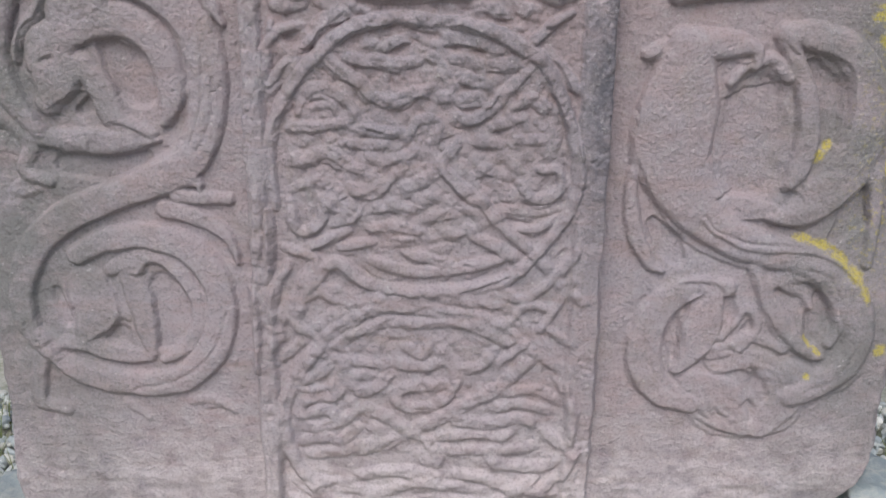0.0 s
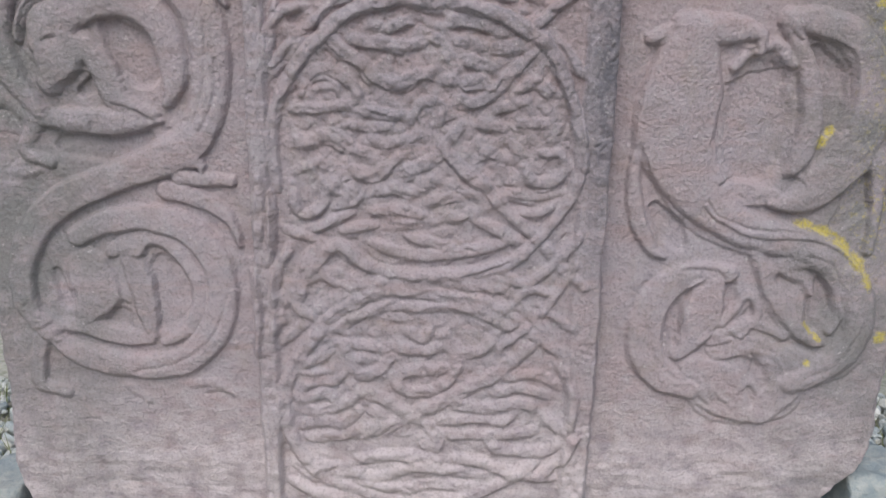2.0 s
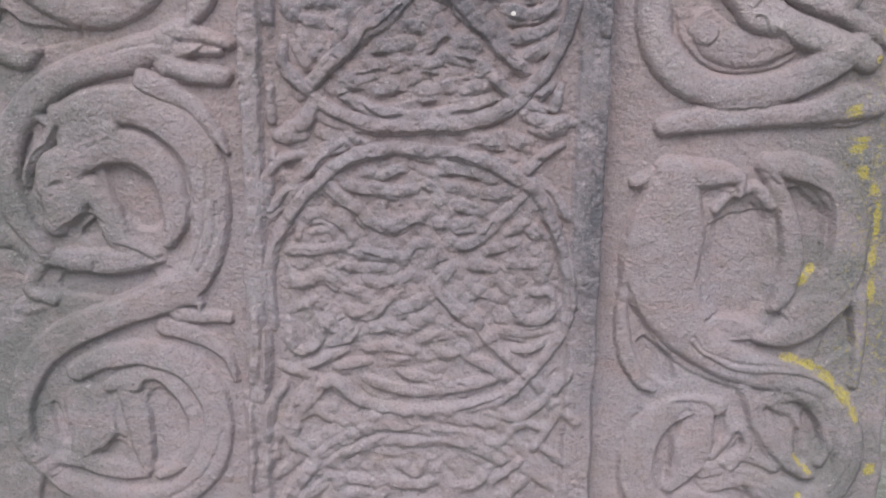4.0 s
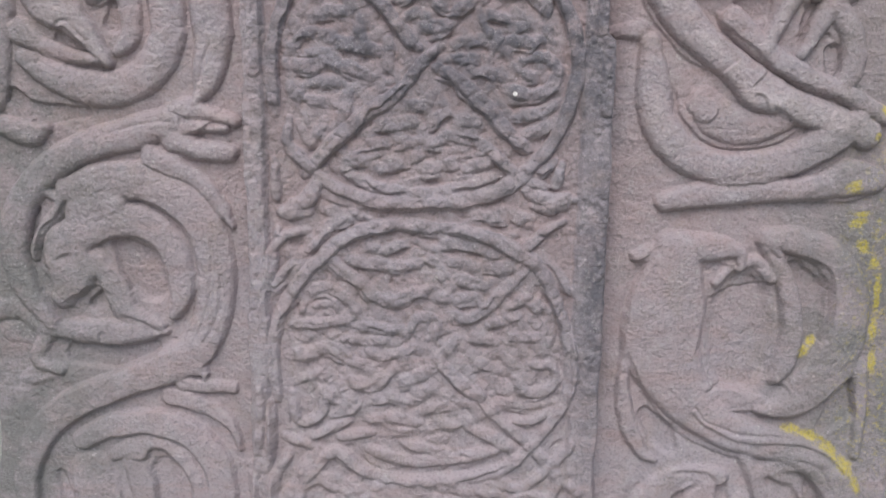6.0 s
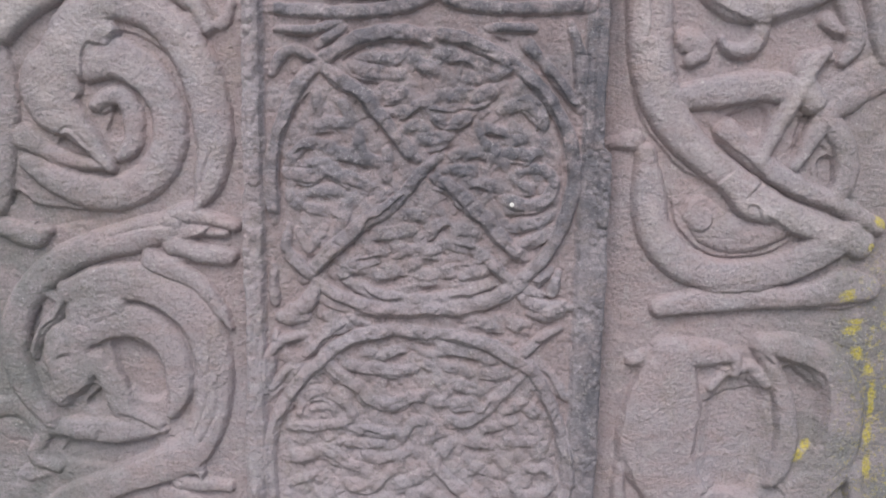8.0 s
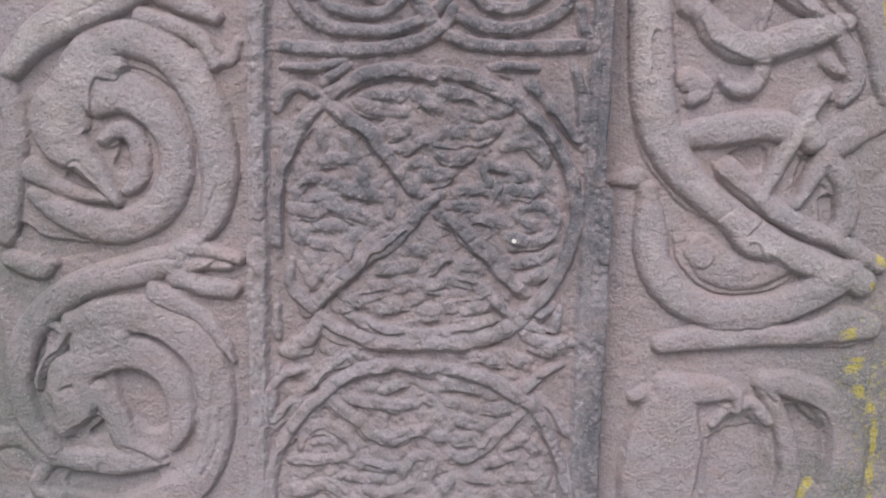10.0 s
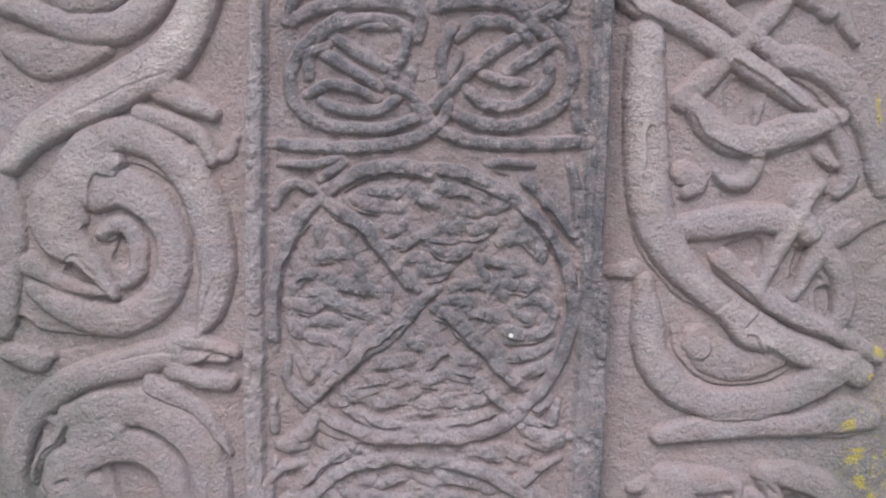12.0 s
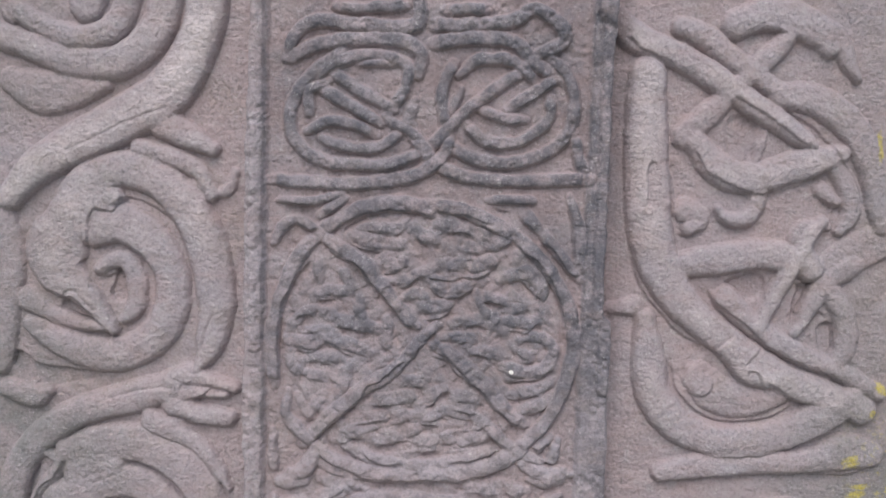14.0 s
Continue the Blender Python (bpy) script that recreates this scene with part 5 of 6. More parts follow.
ledge(2.8, 6.0, [(102, 186), (111, 180), (123, 184), (131, 190)])
ledge(2.8, 6.0, [(91, 158), (112, 157), (132, 161), (142, 169)])
ledge(2.8, 6.0, [(120, 145), (137, 143), (153, 148), (165, 160), (168, 174)])
ledge(2.8, 6.0, [(170, 151), (182, 160), (189, 174), (197, 186)])
ledge(2.8, 6.0, [(74, 158), (83, 147), (96, 143)])
ledge(2.8, 6.0, [(104, 135), (117, 126), (130, 119)])
ledge(2.8, 6.0, [(151, 110), (167, 120), (179, 132)])
ledge(2.8, 6.0, [(30, 124), (42, 113), (55, 115)])
ledge(2.8, 6.0, [(-3, 95), (13, 97), (30, 105), (42, 110)])
ledge(2.8, 6.0, [(63, 106), (76, 104), (88, 111)])
ledge(2.8, 6.0, [(96, 116), (113, 109), (130, 103), (151, 100)])
ledge(2.8, 6.0, [(38, 91), (55, 89), (68, 87)])
ledge(2.8, 6.0, [(30, 75), (56, 72), (81, 79), (93, 89)])
ledge(2.8, 6.0, [(139, 281), (151, 286), (159, 290)])

# edges of the coil up carving
ledge(4.2, 9.0, [(-447, 1096), (-447, 1118), (-445, 1137), (-437, 1148), (-426, 1147), (-412, 1147), (-406, 1157), (-401, 1164), (-385, 1163), (-366, 1156), (-348, 1145), (-329, 1129)])
ledge(4.2, 9.0, [(-445, 1092), (-434, 1098), (-415, 1103), (-400, 1101), (-385, 1094), (-374, 1083), (-365, 1070), (-361, 1059)])
ledge(4.2, 9.0, [(-433, 1058), (-423, 1058), (-414, 1064), (-410, 1070), (-401, 1065), (-393, 1054)])
ledge(4.2, 9.0, [(-488, 1021), (-479, 1027), (-469, 1029), (-460, 1024), (-452, 1014), (-443, 1005)])
ledge(4.2, 9.0, [(-511, 1003), (-496, 992), (-473, 983), (-451, 980), (-432, 984), (-420, 979), (-407, 977)])
ledge(4.2, 9.0, [(-401, 997), (-391, 998), (-382, 1005), (-377, 1015)])

# edges of the coil mid carving
ledge(4.2, 9.0, [(-402, 801), (-391, 805), (-374, 803), (-353, 794), (-335, 780), (-320, 763), (-313, 747)])
ledge(4.2, 9.0, [(-451, 738), (-435, 747), (-416, 752), (-397, 753), (-378, 746), (-363, 732), (-357, 719)])
ledge(4.2, 9.0, [(-499, 656), (-486, 666), (-473, 674), (-465, 681), (-454, 683), (-438, 679), (-427, 670)])
ledge(4.2, 9.0, [(-529, 718), (-527, 742), (-518, 765), (-502, 777), (-490, 793), (-483, 805)])
ledge(4.2, 9.0, [(-425, 643), (-409, 642), (-390, 636), (-371, 625), (-359, 619)])
ledge(4.2, 9.0, [(-520, 615), (-501, 607), (-470, 598), (-431, 596), (-399, 600), (-375, 608), (-360, 617)])
ledge(4.2, 9.0, [(-453, 599), (-449, 613), (-447, 623)])
ledge(4.2, 9.0, [(-352, 611), (-340, 609), (-330, 620), (-316, 627)])
ledge(4.2, 9.0, [(-347, 640), (-337, 638), (-327, 652), (-320, 668), (-317, 684)])
ledge(4.2, 9.0, [(-381, 858), (-362, 847), (-336, 837), (-307, 826)])
ledge(4.2, 9.0, [(-336, 863), (-313, 860), (-283, 860)])
ledge(4.2, 9.0, [(-312, 893), (-297, 899), (-286, 909), (-274, 912)])
ledge(4.2, 9.0, [(-502, 719), (-490, 727), (-478, 729)])

# edges of the coil low carving
ledge(4.2, 9.0, [(-440, 448), (-423, 462), (-402, 469), (-383, 469), (-356, 462), (-334, 448), (-316, 430), (-307, 405)])
ledge(4.2, 9.0, [(-410, 432), (-398, 430), (-390, 438), (-381, 448), (-366, 445), (-351, 433), (-330, 405)])
ledge(4.2, 9.0, [(-468, 331), (-451, 341), (-437, 354), (-427, 365), (-413, 358)])
ledge(4.2, 9.0, [(-497, 320), (-482, 315), (-458, 304), (-435, 300), (-410, 299), (-390, 302)])
ledge(4.2, 9.0, [(-552, 331), (-541, 326), (-523, 339)])
ledge(4.2, 9.0, [(-528, 302), (-511, 309), (-493, 321)])
ledge(4.2, 9.0, [(-562, 225), (-545, 226), (-529, 221), (-518, 214)])
ledge(4.2, 9.0, [(-322, 223), (-306, 229), (-289, 228), (-273, 217)])
ledge(4.2, 9.0, [(-547, 235), (-542, 271), (-537, 293)])

# edges of the beast low carving
ledge(4.2, 9.0, [(281, 733), (296, 732), (305, 737), (313, 743)])
ledge(4.2, 9.0, [(381, 720), (400, 733), (411, 729), (423, 727), (434, 735)])
ledge(4.2, 9.0, [(396, 683), (408, 685), (419, 691), (430, 697), (452, 700), (471, 703), (487, 703)])
ledge(4.2, 9.0, [(383, 602), (388, 639), (394, 663), (395, 687)])
ledge(4.2, 9.0, [(487, 701), (495, 681), (501, 649), (499, 621), (492, 596), (484, 572)])
ledge(4.2, 9.0, [(485, 567), (501, 560), (514, 553), (521, 542)])
ledge(4.2, 9.0, [(396, 547), (411, 551), (427, 556)])
ledge(4.2, 9.0, [(494, 747), (517, 743), (537, 736), (554, 726), (563, 707), (568, 679), (566, 651), (559, 627)])
ledge(4.2, 9.0, [(470, 756), (483, 742), (492, 740)])
ledge(4.2, 9.0, [(454, 728), (458, 712), (467, 704)])
ledge(4.2, 9.0, [(380, 523), (387, 511), (408, 494), (437, 481), (474, 473), (518, 474), (554, 467), (584, 452), (607, 427)])
ledge(4.2, 9.0, [(474, 515), (498, 508), (523, 502), (542, 511), (560, 528), (577, 549), (598, 570)])

# edges of the knot low carving
ledge(4.2, 9.0, [(359, 427), (386, 429), (410, 426), (423, 415), (424, 405)])
ledge(4.2, 9.0, [(396, 413), (384, 409), (374, 398), (365, 385), (365, 368), (371, 351), (374, 334), (367, 312), (358, 295), (373, 292), (388, 303), (399, 317), (413, 334)])
ledge(4.2, 9.0, [(386, 321), (399, 314), (419, 315), (438, 322), (446, 328)])
ledge(4.2, 9.0, [(431, 346), (441, 331), (462, 325), (487, 323), (511, 322), (526, 326)])
ledge(4.2, 9.0, [(448, 374), (453, 384), (461, 381), (468, 372)])
ledge(4.2, 9.0, [(475, 348), (484, 344), (494, 338)])
ledge(4.2, 9.0, [(464, 294), (471, 305), (480, 296), (488, 278)])
ledge(4.2, 9.0, [(457, 237), (468, 248), (479, 247), (489, 233)])
ledge(4.2, 9.0, [(396, 227), (419, 209), (453, 197), (487, 196)])
ledge(4.2, 9.0, [(423, 246), (433, 232), (450, 223)])
ledge(4.2, 9.0, [(519, 430), (544, 426), (566, 410), (581, 389), (589, 364), (594, 347)])
ledge(4.2, 9.0, [(496, 429), (510, 413), (531, 405)])
ledge(4.2, 9.0, [(463, 445), (471, 412), (483, 379), (504, 345), (526, 328), (557, 313), (576, 320)])
ledge(4.2, 9.0, [(379, 236), (392, 222), (407, 204), (429, 193), (463, 189), (496, 192), (528, 200), (550, 221), (555, 244), (578, 253), (616, 272), (637, 295)])

# edges of the beast up carving
ledge(4.2, 9.0, [(377, 1072), (391, 1084), (413, 1090), (439, 1091)])
ledge(4.2, 9.0, [(261, 1031), (276, 1025)])
ledge(4.2, 9.0, [(377, 1068), (382, 1053), (402, 1035), (425, 1021), (444, 1003), (464, 985), (487, 974), (509, 971)])
ledge(4.2, 9.0, [(428, 961), (443, 957), (452, 942), (461, 936)])
ledge(4.2, 9.0, [(455, 946), (475, 935), (490, 924), (510, 915), (521, 916)])
ledge(4.2, 9.0, [(331, 969), (336, 946), (345, 923), (365, 903), (388, 890), (418, 886), (448, 888), (474, 895), (499, 912)])
ledge(4.2, 9.0, [(484, 1068), (491, 1076), (502, 1072), (508, 1065)])
ledge(4.2, 9.0, [(492, 1004), (503, 1012), (516, 1031), (527, 1039), (535, 1028)])

# edges of the beast top carving
ledge(4.2, 9.0, [(287, 1169), (288, 1199), (285, 1220), (291, 1229), (302, 1228)])
ledge(4.2, 9.0, [(328, 1170), (322, 1207), (313, 1228)])
ledge(4.2, 9.0, [(379, 1168), (391, 1152), (409, 1146), (427, 1150), (434, 1163), (437, 1177)])
ledge(4.2, 9.0, [(329, 1137), (348, 1136), (362, 1141)])
ledge(4.2, 9.0, [(512, 1190), (527, 1182), (542, 1177), (550, 1170)])
ledge(4.2, 9.0, [(408, 1394), (422, 1399), (443, 1401), (458, 1397)])

# edges of the beast low carving
ledge(4.2, 9.0, [(304, 728), (291, 692), (283, 644), (280, 595)])
ledge(4.2, 9.0, [(289, 603), (303, 571), (326, 526), (352, 497), (386, 471), (419, 457), (444, 449), (464, 447)])

# edges of the knot low carving
ledge(4.2, 9.0, [(329, 414), (308, 384), (295, 349), (291, 314), (298, 284), (315, 262), (341, 244), (379, 236)])

# edges of the beast top carving
ledge(4.2, 9.0, [(465, 1298), (494, 1284), (525, 1256), (537, 1238), (553, 1221), (565, 1192), (565, 1163)])
ledge(4.2, 9.0, [(345, 1251), (361, 1223), (384, 1209), (413, 1197), (436, 1192), (471, 1200), (500, 1212), (520, 1227)])
ledge(4.2, 9.0, [(391, 1317), (414, 1307), (444, 1288), (466, 1272), (496, 1255)])
ledge(4.2, 9.0, [(251, 1391), (273, 1374), (303, 1361), (317, 1356)])

# edges of the beast up carving
ledge(4.2, 9.0, [(271, 1110), (281, 1080), (297, 1051), (321, 1025), (344, 1003), (375, 988)])
ledge(4.2, 9.0, [(368, 845), (399, 839), (436, 840), (481, 847), (517, 864), (546, 880), (567, 892)])
ledge(4.2, 9.0, [(329, 804), (370, 807), (423, 810), (498, 816), (573, 818), (602, 828)])
ledge(4.2, 9.0, [(414, 1007), (400, 994), (388, 981)])
ledge(4.2, 9.0, [(427, 966), (440, 980), (453, 992)])
ledge(4.2, 9.0, [(358, 924), (375, 921), (387, 933), (383, 949), (369, 955)])

# rolls along the borders of the shaft
for name, label, x, z0, z1, wide, tall in (("border_roll", "broken roll moulding with dark crust", 236, 935, 1025, 20, 4), ("border_roll", "dark crusted roll moulding", 226, 1036, 1470, 20, 5),
                                           ("border_roll", "pale worn roll moulding", -217, 980, 1470, 20, 4), ("border_roll", "worn flat border of lichened stone", -217, 440, 905, 24, 2.5),
                                           ("border_roll", "narrow worn border roll", -212, 30, 210, 16, 5), ("border_roll", "rough weathered border", 232, 560, 900, 22, 2)):
    PARTS.append((name, label, 1))
    FLOOR[:] = np.maximum(FLOOR, -30)
    z = np.linspace(z0, z1, 5)
    raise_band(len(PARTS) - 1, tall, spline([(x, v, wide) for v in z]), None, 4.0)

for depth, width, line in GROOVES:
    win, d, k = near(line, 3 * width)
    H[win] -= 0.75 * depth * np.exp(-((d / (0.7 * width)) ** 2))

# weathering: pits, laminations, and coarse tooling at the foot
foot = smooth(GZ, 150, 110)
H += 1.0 * cloud(22, 1, 11) + 0.65 * cloud(9, 1.4, 12) + 0.5 * cloud(4, 1.1, 13) - 1.3 * np.clip(cloud(4, 1.5, 27) - 0.5, 0, 1) + 0.35 * cloud(5, 5, 14) * smooth(GZ, 330, 200)
H += foot * (2.5 + 2.0 * cloud(26, 3, 15) + 1.2 * cloud(9, 3, 16))
worn = smooth(lift, 0.5, 1) * smooth(cloud(45, 1, 17), 0.1, 0.8)
H -= worn * 2.2 * np.clip(cloud(6, 1, 18), -0.3, 1)
# the border of the shaft is split and pitted along its length
rough = (1 - inset) * smooth(lift, 0.5, 1) * smooth(cloud(70, 1, 24), -0.6, 0.3)
H -= rough * (2.2 * np.clip(cloud(9, 0.7, 25), -0.2, 1) + 1.6 * np.clip(cloud(28, 0.35, 26), 0, 1))
pits = np.clip(cloud(5, 1, 19) - 0.66, 0, 1)
H -= pits * 3.5



def wear(amount):
    """Rounds the relief, as rain does."""
    k = np.pad(H, 1, mode="edge")
    k = (k[:-2] + 2 * k[1:-1] + k[2:]) / 4
    k = (k[:, :-2] + 2 * k[:, 1:-1] + k[:, 2:]) / 4
    H[:] += (k - H) * amount


wear(smooth(GZ, 900, 500))
wear(smooth(GZ, 520, 400))
wear(smooth(GZ, 520, 400))

# outline of the stone
lo_x = -612 + 5 * cloud(40, 1, 20) + 2 * cloud(12, 1, 21) + 18 * smooth(GZ, 100, 20) + 25 * smooth(GZ, 900, 1465)
hi_x = 676 + 5 * cloud(45, 1, 22) + 2 * cloud(12, 1, 23) - 75 * smooth(GZ, 160, 30) - 40 * smooth(GZ, 900, 1465)
margin = np.minimum(GX - lo_x, hi_x - GX)
H -= 14 * (1 - smooth(margin, 0, 14)) ** 2
CELL = (margin[:-1, :-1] > 0) & (margin[1:, 1:] > 0)


def pieces(owner):
    """Numbers the connected pieces of every part; crumbs join the piece beside them."""
    for again in range(3):
        ids, root, kind, size = np.zeros(owner.shape, np.int64), [], [], []
        before = None
        for j in range(owner.shape[0]):
            row = owner[j]
            cut = np.flatnonzero(np.diff(row)) + 1
            a, b = np.r_[0, cut], np.r_[cut, len(row)]
            now = []
            for s, e in zip(a.tolist(), b.tolist()):
                root.append(len(root))
                kind.append(int(row[s]))
                size.append(e - s)
                ids[j, s:e] = len(root) - 1
                now.append((s, e, len(root) - 1))
            if before:
                p = q = 0
                while p < len(before) and q < len(now):
                    (s0, e0, r0), (s1, e1, r1) = before[p], now[q]
                    if min(e0, e1) > max(s0, s1) and kind[r0] == kind[r1]:
                        while root[r0] != r0:
                            r0 = root[r0]
                        while root[r1] != r1:
                            r1 = root[r1]
                        if r0 != r1:
                            root[r1] = r0
                            size[r0] += size[r1]
                    if e0 <= e1:
                        p += 1
                    else:
                        q += 1
            before = now
        for k in range(len(root)):
            root[k] = root[root[k]] if root[k] != k else k
        for k in range(len(root)):
            r = k
            while root[r] != r:
                r = root[r]
            root[k] = r
        top = np.array(root)[ids]
        total = np.array(size)[top]
        if again == 2:
            break
        small = (total < 60) & (owner >= 0)
        for _ in range(12):
            for axis, way in ((0, 1), (0, -1), (1, 1), (1, -1)):
                o, sm = np.roll(owner, way, axis), np.roll(small, way, axis)
                take = small & ~sm & (o >= 0)
                owner = np.where(take, o, owner)
                small = small & ~take
    names, piece = np.unique(top, return_inverse=True)
    return piece.reshape(owner.shape), np.array(kind)[names].tolist()


def slab():
    """Cuts the relief into its carved parts: one mesh a part, each with sides going back into the stone."""
    thing = new("standing_stone")
    tagged(thing, "weathered pink sandstone slab carved with cross shaft and coiled beasts", "carved stone")
    dzdx, dzdz = np.gradient(H, STEP)[::-1]
    normal = np.stack([-dzdx, -np.ones_like(H), -dzdz], -1)
    normal /= np.linalg.norm(normal, axis=-1, keepdims=True)
    owner = np.where(CELL, OWNER[:-1, :-1], -1)
    piece, kinds = pieces(owner)
    made = {}
    order = np.argsort(piece.ravel(), kind="stable")
    starts = np.searchsorted(piece.ravel()[order], np.arange(len(kinds) + 1))
    main = {}
    for k in range(len(kinds)):
        if kinds[k] >= 0 and starts[k + 1] - starts[k] > main.get(kinds[k], (0, 0))[0]:
            main[kinds[k]] = (starts[k + 1] - starts[k], k)
    jobs = [(p, main[p][1], True) for p in sorted(main)] + [(kinds[k], k, False) for k in range(len(kinds)) if kinds[k] >= 0 and main[kinds[k]][1] != k]
    for p, k, first in jobs:
        name, label, parent = PARTS[p]
        parent = parent if parent in made else None
        cells = order[starts[k] : starts[k + 1]]
        j, i = np.divmod(cells, NX - 1)
        a = j * NX + i
        quads = np.stack([a, a + 1, a + NX + 1, a + NX], 1)
        # sides: edges that belong to one cell only
        ed = np.concatenate([quads[:, [k, (k + 1) % 4]] for k in range(4)])
        code = np.minimum(ed[:, 0], ed[:, 1]).astype(np.int64) * 8000000 + np.maximum(ed[:, 0], ed[:, 1])
        _, once, times = np.unique(code, return_index=True, return_counts=True)
        rim = ed[once[times == 1]]
        used, inv = np.unique(quads, return_inverse=True)
        quads = inv.reshape(-1, 4)
        n = len(used)
        fx, fz, fh = GX.ravel()[used], GZ.ravel()[used], H.ravel()[used]
        rim_ids, rinv = np.unique(rim, return_inverse=True)
        rinv = rinv.reshape(-1, 2)
        where = np.searchsorted(used, rim_ids)
        m = len(rim_ids)
        back = 60.0
        rows = np.empty((n + 2 * m, 3))
        rows[:n] = np.stack([fx, -fh, fz], 1)
        rows[n : n + m] = rows[where]
        rows[n + m :] = np.stack([fx[where], np.full(m, back), fz[where]], 1)
        sides = np.stack([n + rinv[:, 1], n + rinv[:, 0], n + m + rinv[:, 0], n + m + rinv[:, 1]], 1)
        faces = np.vstack([quads, sides]).astype(np.int32)
        me = bpy.data.meshes.new(name)
        me.vertices.add(len(rows))
        me.vertices.foreach_set("co", (rows / 1000.0).ravel())
        me.loops.add(faces.size)
        me.loops.foreach_set("vertex_index", faces.ravel())
        me.polygons.add(len(faces))
        me.polygons.foreach_set("loop_start", np.arange(0, faces.size, 4, dtype=np.int32))
        me.update(calc_edges=True)
        me.validate()
        me.polygons.foreach_set("use_smooth", np.ones(len(me.polygons), bool))
        if len(me.vertices) == len(rows):
            nn = np.zeros((len(rows), 3))
            nn[:n] = normal.reshape(-1, 3)[used]
            me.normals_split_custom_set_from_vertices(nn)
        me.materials.append(STONE)
        ob = new(name, me)
        ob.parent = thing if parent is None else made[parent]
        if first:
            made[p] = ob
            if label:
                ob["label"] = label
    return thing


SLAB = slab()


def part(name, bm, material, parent, label=""):
    me = bpy.data.meshes.new(name)
    bm.to_mesh(me)
    bm.free()
    me.materials.append(material)
    ob = new(name, me)
    ob.parent = parent
    if label:
        ob["label"] = label
    return ob


def block(outline, y0, y1):
    """A thick plate from an outline in metres of (x, z)."""
    bm = bmesh.new()
    rows = [[bm.verts.new((x, y, z)) for x, z in outline] for y in (y0, y1)]
    bm.faces.new(rows[0])
    bm.faces.new(rows[1][::-1])
    for k in range(len(outline)):
        q = (k + 1) % len(outline)
        bm.faces.new((rows[0][q], rows[0][k], rows[1][k], rows[1][q]))
    bmesh.ops.recalc_face_normals(bm, faces=bm.faces)
    bmesh.ops.bevel(bm, geom=list(bm.edges), offset=0.006, segments=2, affect="EDGES")
    return bm


part("slab_core", block([(-0.588, -0.2), (-0.602, 0.10), (-0.604, 0.9), (-0.582, 1.45), (-0.56, 2.3), (0.58, 2.3), (0.628, 1.45), (0.662, 0.9), (0.664, 0.2), (0.60, 0.02), (0.59, -0.2)], 0.045, 0.20), STONE, SLAB)
part("slab_head", block([(-0.584, 1.464), (-0.56, 2.29), (0.58, 2.29), (0.63, 1.464)], 0.012, 0.06), STONE, SLAB)

# ---- the ground round the stone ----
GRAVEL, TURF, BLADES = pebble_material(), ground_material("worn_turf", (0.26, 0.28, 0.22), (0.44, 0.44, 0.40), 40.0), grass_material()


def ground():
    bm = bmesh.new()
    r = [0.0, 0.5, 0.9, 1.4, 2.2, 4, 9, 25, 90, 400, 2500]
    rings = []
    for k, d in enumerate(r[1:]):
        rings.append([bm.verts.new((d * math.cos(a), d * math.sin(a) + 0.1, -0.075 + 0.012 * noise.noise((d * math.cos(a) * 3, d * math.sin(a) * 3, 0)) * min(1, 3 / d))) for a in np.linspace(0, 2 * math.pi, 48, endpoint=False)])
    mid = bm.verts.new((0, 0.1, -0.075))
    for k in range(48):
        q = (k + 1) % 48
        bm.faces.new((mid, rings[0][k], rings[0][q]))
        for a, b in zip(rings, rings[1:]):
            bm.faces.new((a[k], b[k], b[q], a[q]))
    me = bpy.data.meshes.new("ground")
    bm.to_mesh(me)
    bm.free()
    me.materials.append(TURF)
    tagged(new("ground", me), "worn turf and gravel round the foot of the stone", "ground", kind="structure")


def pebble_heap(name, label, spots, count, small, large, seed):
    """Loose stones strewn over the ground, too many to count."""
    r = random.Random(seed)
    ball = bmesh.new()
    bmesh.ops.create_icosphere(ball, subdivisions=2, radius=0.5)
    shape, skin = [v.co.copy() for v in ball.verts], [[v.index for v in f.verts] for f in ball.faces]
    ball.free()
    verts, faces = [], []
    for _ in range(count):
        x0, x1, y0, y1, z0, z1 = r.choice(spots)
        s = small + (large - small) * r.random() ** 2
        u = r.random()
        at = Vector((x0 + (x1 - x0) * r.random(), y0 + (y1 - y0) * u, z0 + (z1 - z0) * u))
        m = Matrix.LocRotScale(at, Euler((r.uniform(0, 6), r.uniform(0, 6), r.uniform(0, 6))), (s * r.uniform(0.7, 1.3), s * r.uniform(0.7, 1.2), s * r.uniform(0.45, 0.8)))
        k = len(verts)
        for c in shape:
            q = m @ c
            verts.append(q + 0.22 * s * noise.noise_vector(q * (1.6 / s)))
        faces += [[i + k for i in f] for f in skin]
    me = bpy.data.meshes.new(name)
    me.from_pydata(verts, [], faces)
    me.materials.append(GRAVEL)
    tagged(new(name, me), label, "gravel", kind="stuff")


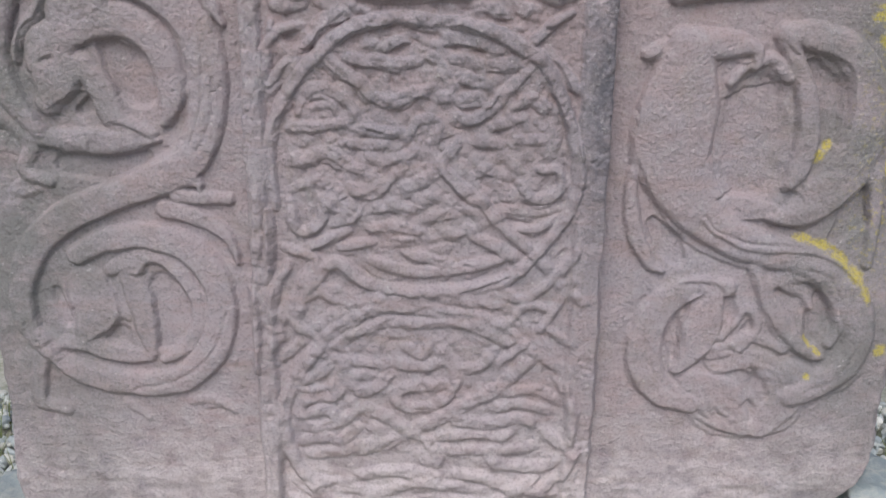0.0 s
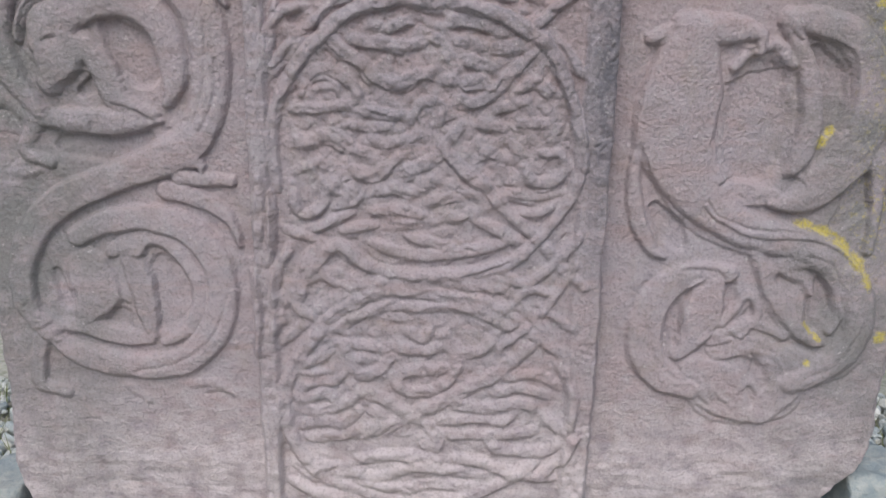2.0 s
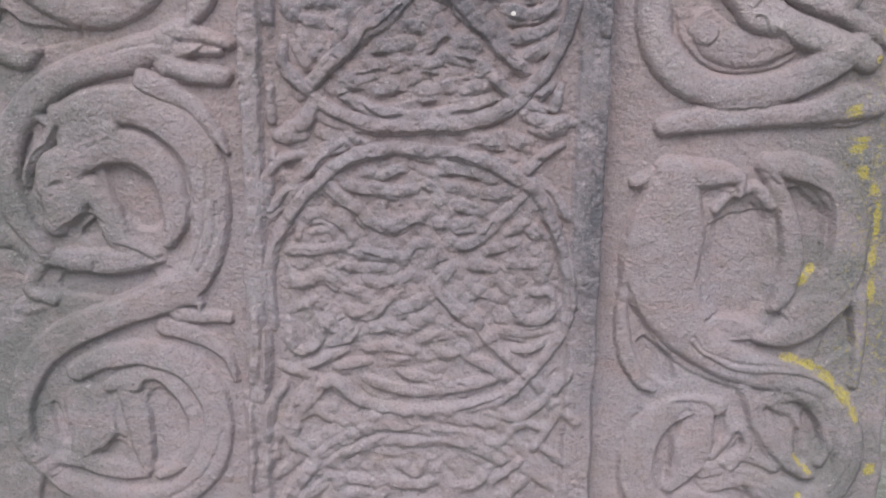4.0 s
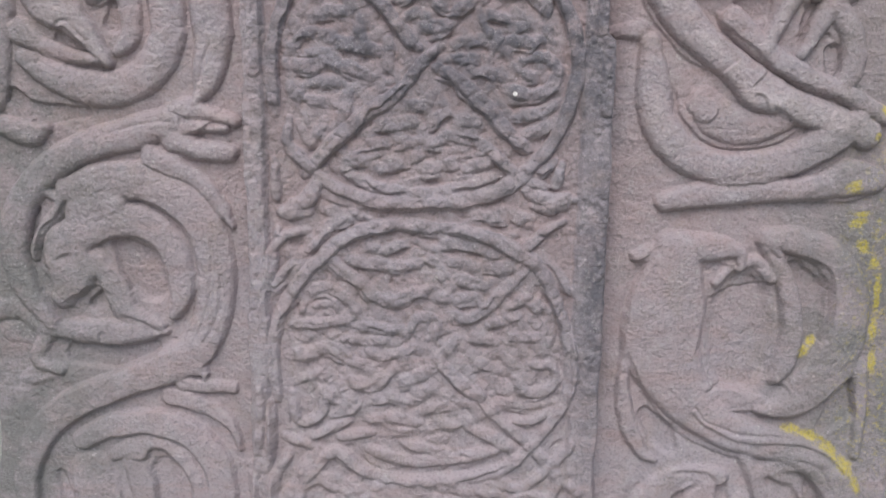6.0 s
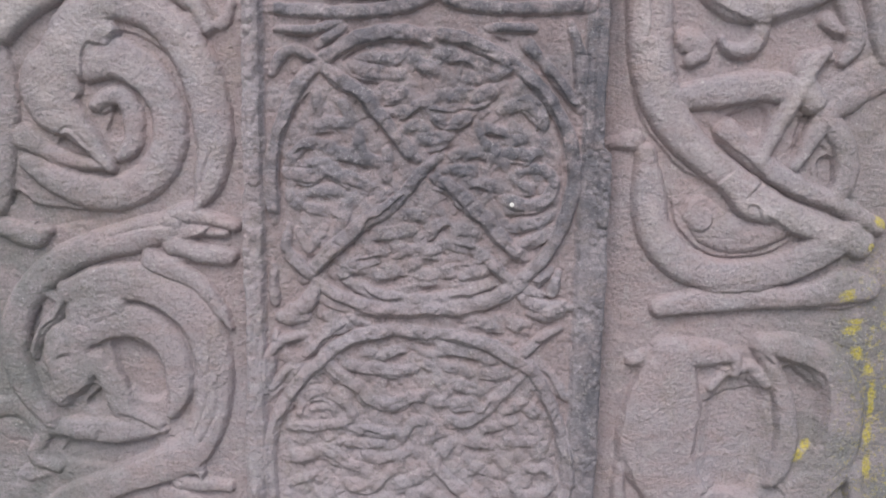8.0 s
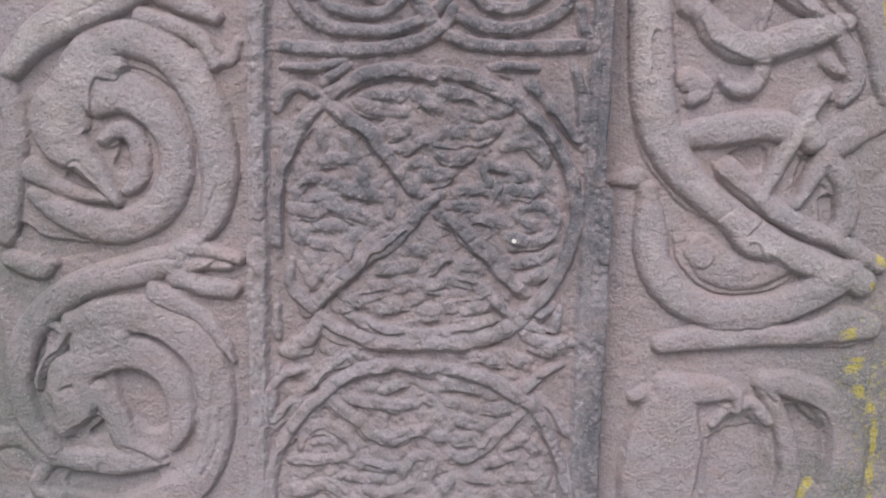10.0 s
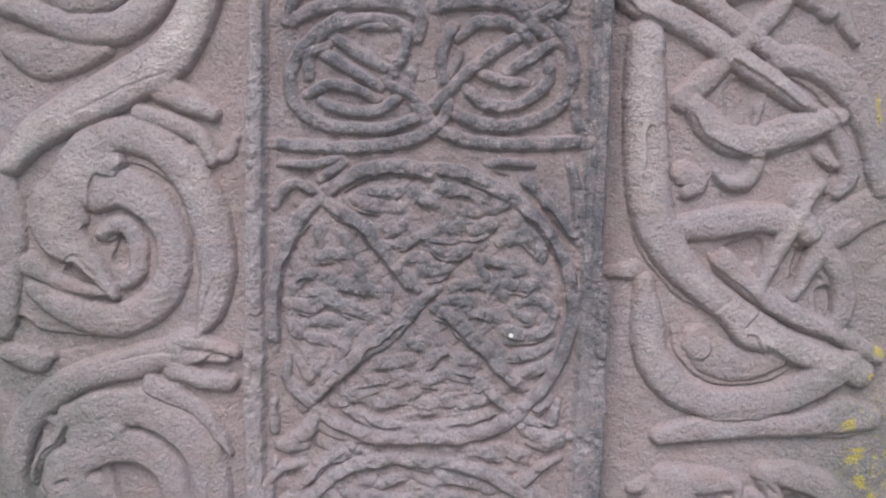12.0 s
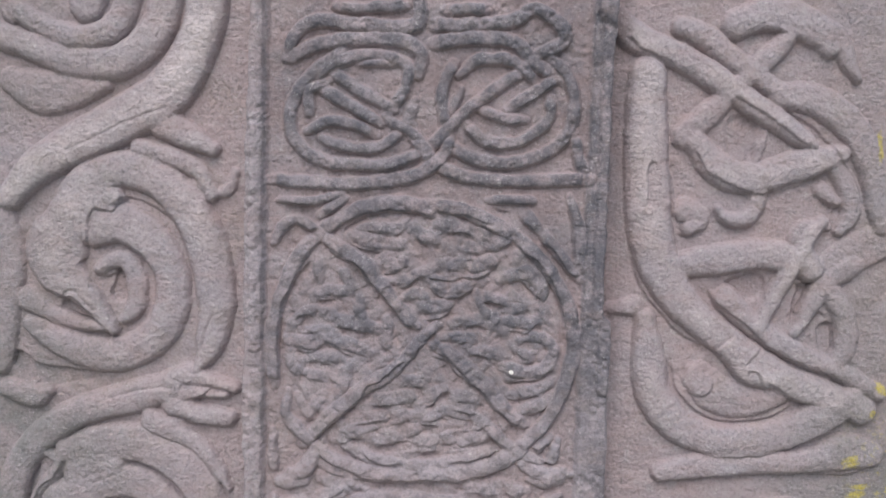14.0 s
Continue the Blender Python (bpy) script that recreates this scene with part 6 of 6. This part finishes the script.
def grass_tufts(spots, count, seed):
    r = random.Random(seed)
    verts, faces = [], []
    for _ in range(count):
        x0, x1, y0, y1 = r.choice(spots)
        x, y = x0 + (x1 - x0) * r.random(), y0 + (y1 - y0) * r.random()
        a, tall, wide, lean = r.uniform(0, 6.28), r.uniform(0.03, 0.09), r.uniform(0.0012, 0.0025), r.uniform(0.1, 0.7)
        k = len(verts)
        for s in (0, 0.5, 1.0):
            w = wide * (1 - s * 0.85)
            cx, cy = x + lean * tall * s * s * math.cos(a), y + lean * tall * s * s * math.sin(a)
            verts += [(cx - w * math.sin(a), cy + w * math.cos(a), -0.08 + tall * s), (cx + w * math.sin(a), cy - w * math.cos(a), -0.08 + tall * s)]
        faces += [(k, k + 1, k + 3, k + 2), (k + 2, k + 3, k + 5, k + 4)]
    me = bpy.data.meshes.new("grass")
    me.from_pydata(verts, [], faces)
    me.materials.append(BLADES)
    tagged(new("grass", me), "short pale grass growing through the gravel", "grass", kind="stuff")


ground()
pebble_heap("gravel", "pale crushed gravel heaped beside the stone", [(-1.0, -0.60, -0.02, 0.6, -0.05, -0.05), (0.60, 1.1, -0.02, 0.6, -0.05, -0.05)], 1300, 0.012, 0.036, 3)
grass_tufts([(-0.95, -0.60, -0.05, 0.5), (0.62, 1.05, -0.05, 0.5)], 700, 5)


def rough_stone(at, size, seed):
    """An angular block of field stone lying at the foot of the slab."""
    bm = bmesh.new()
    bmesh.ops.create_icosphere(bm, subdivisions=4, radius=1.0)
    off = Vector((seed * 3.1, seed * 1.7, 0))
    for v in bm.verts:
        d = v.co.normalized()
        k = 1.0 + 0.28 * noise.noise(d * 1.6 + off) + 0.10 * noise.noise(d * 4.5 + off)
        flat = Vector((max(-0.72, min(0.72, d.x * k)), max(-0.75, min(0.75, d.y * k)), max(-0.6, min(0.62, d.z * k))))
        v.co = Vector(at) + Vector((flat.x * size[0], flat.y * size[1], flat.z * size[2])) + 0.004 * noise.noise_vector(d * 14 + off)
    for f in bm.faces:
        f.smooth = True
    me = bpy.data.meshes.new("field_stone")
    bm.to_mesh(me)
    bm.free()
    me.materials.append(BLUE_STONE)
    tagged(new("field_stone", me), "rough blue-grey field stone lying against the slab", "stone", "stones at the foot")


BLUE_STONE = ground_material("blue_grey_stone", (0.25, 0.32, 0.35), (0.44, 0.48, 0.48), 26.0, 0.85)
rough_stone((0.705, 0.06, 0.02), (0.075, 0.08, 0.13), 1)
rough_stone((0.80, 0.02, -0.03), (0.09, 0.08, 0.08), 2)
rough_stone((-0.69, 0.10, -0.03), (0.07, 0.08, 0.09), 3)
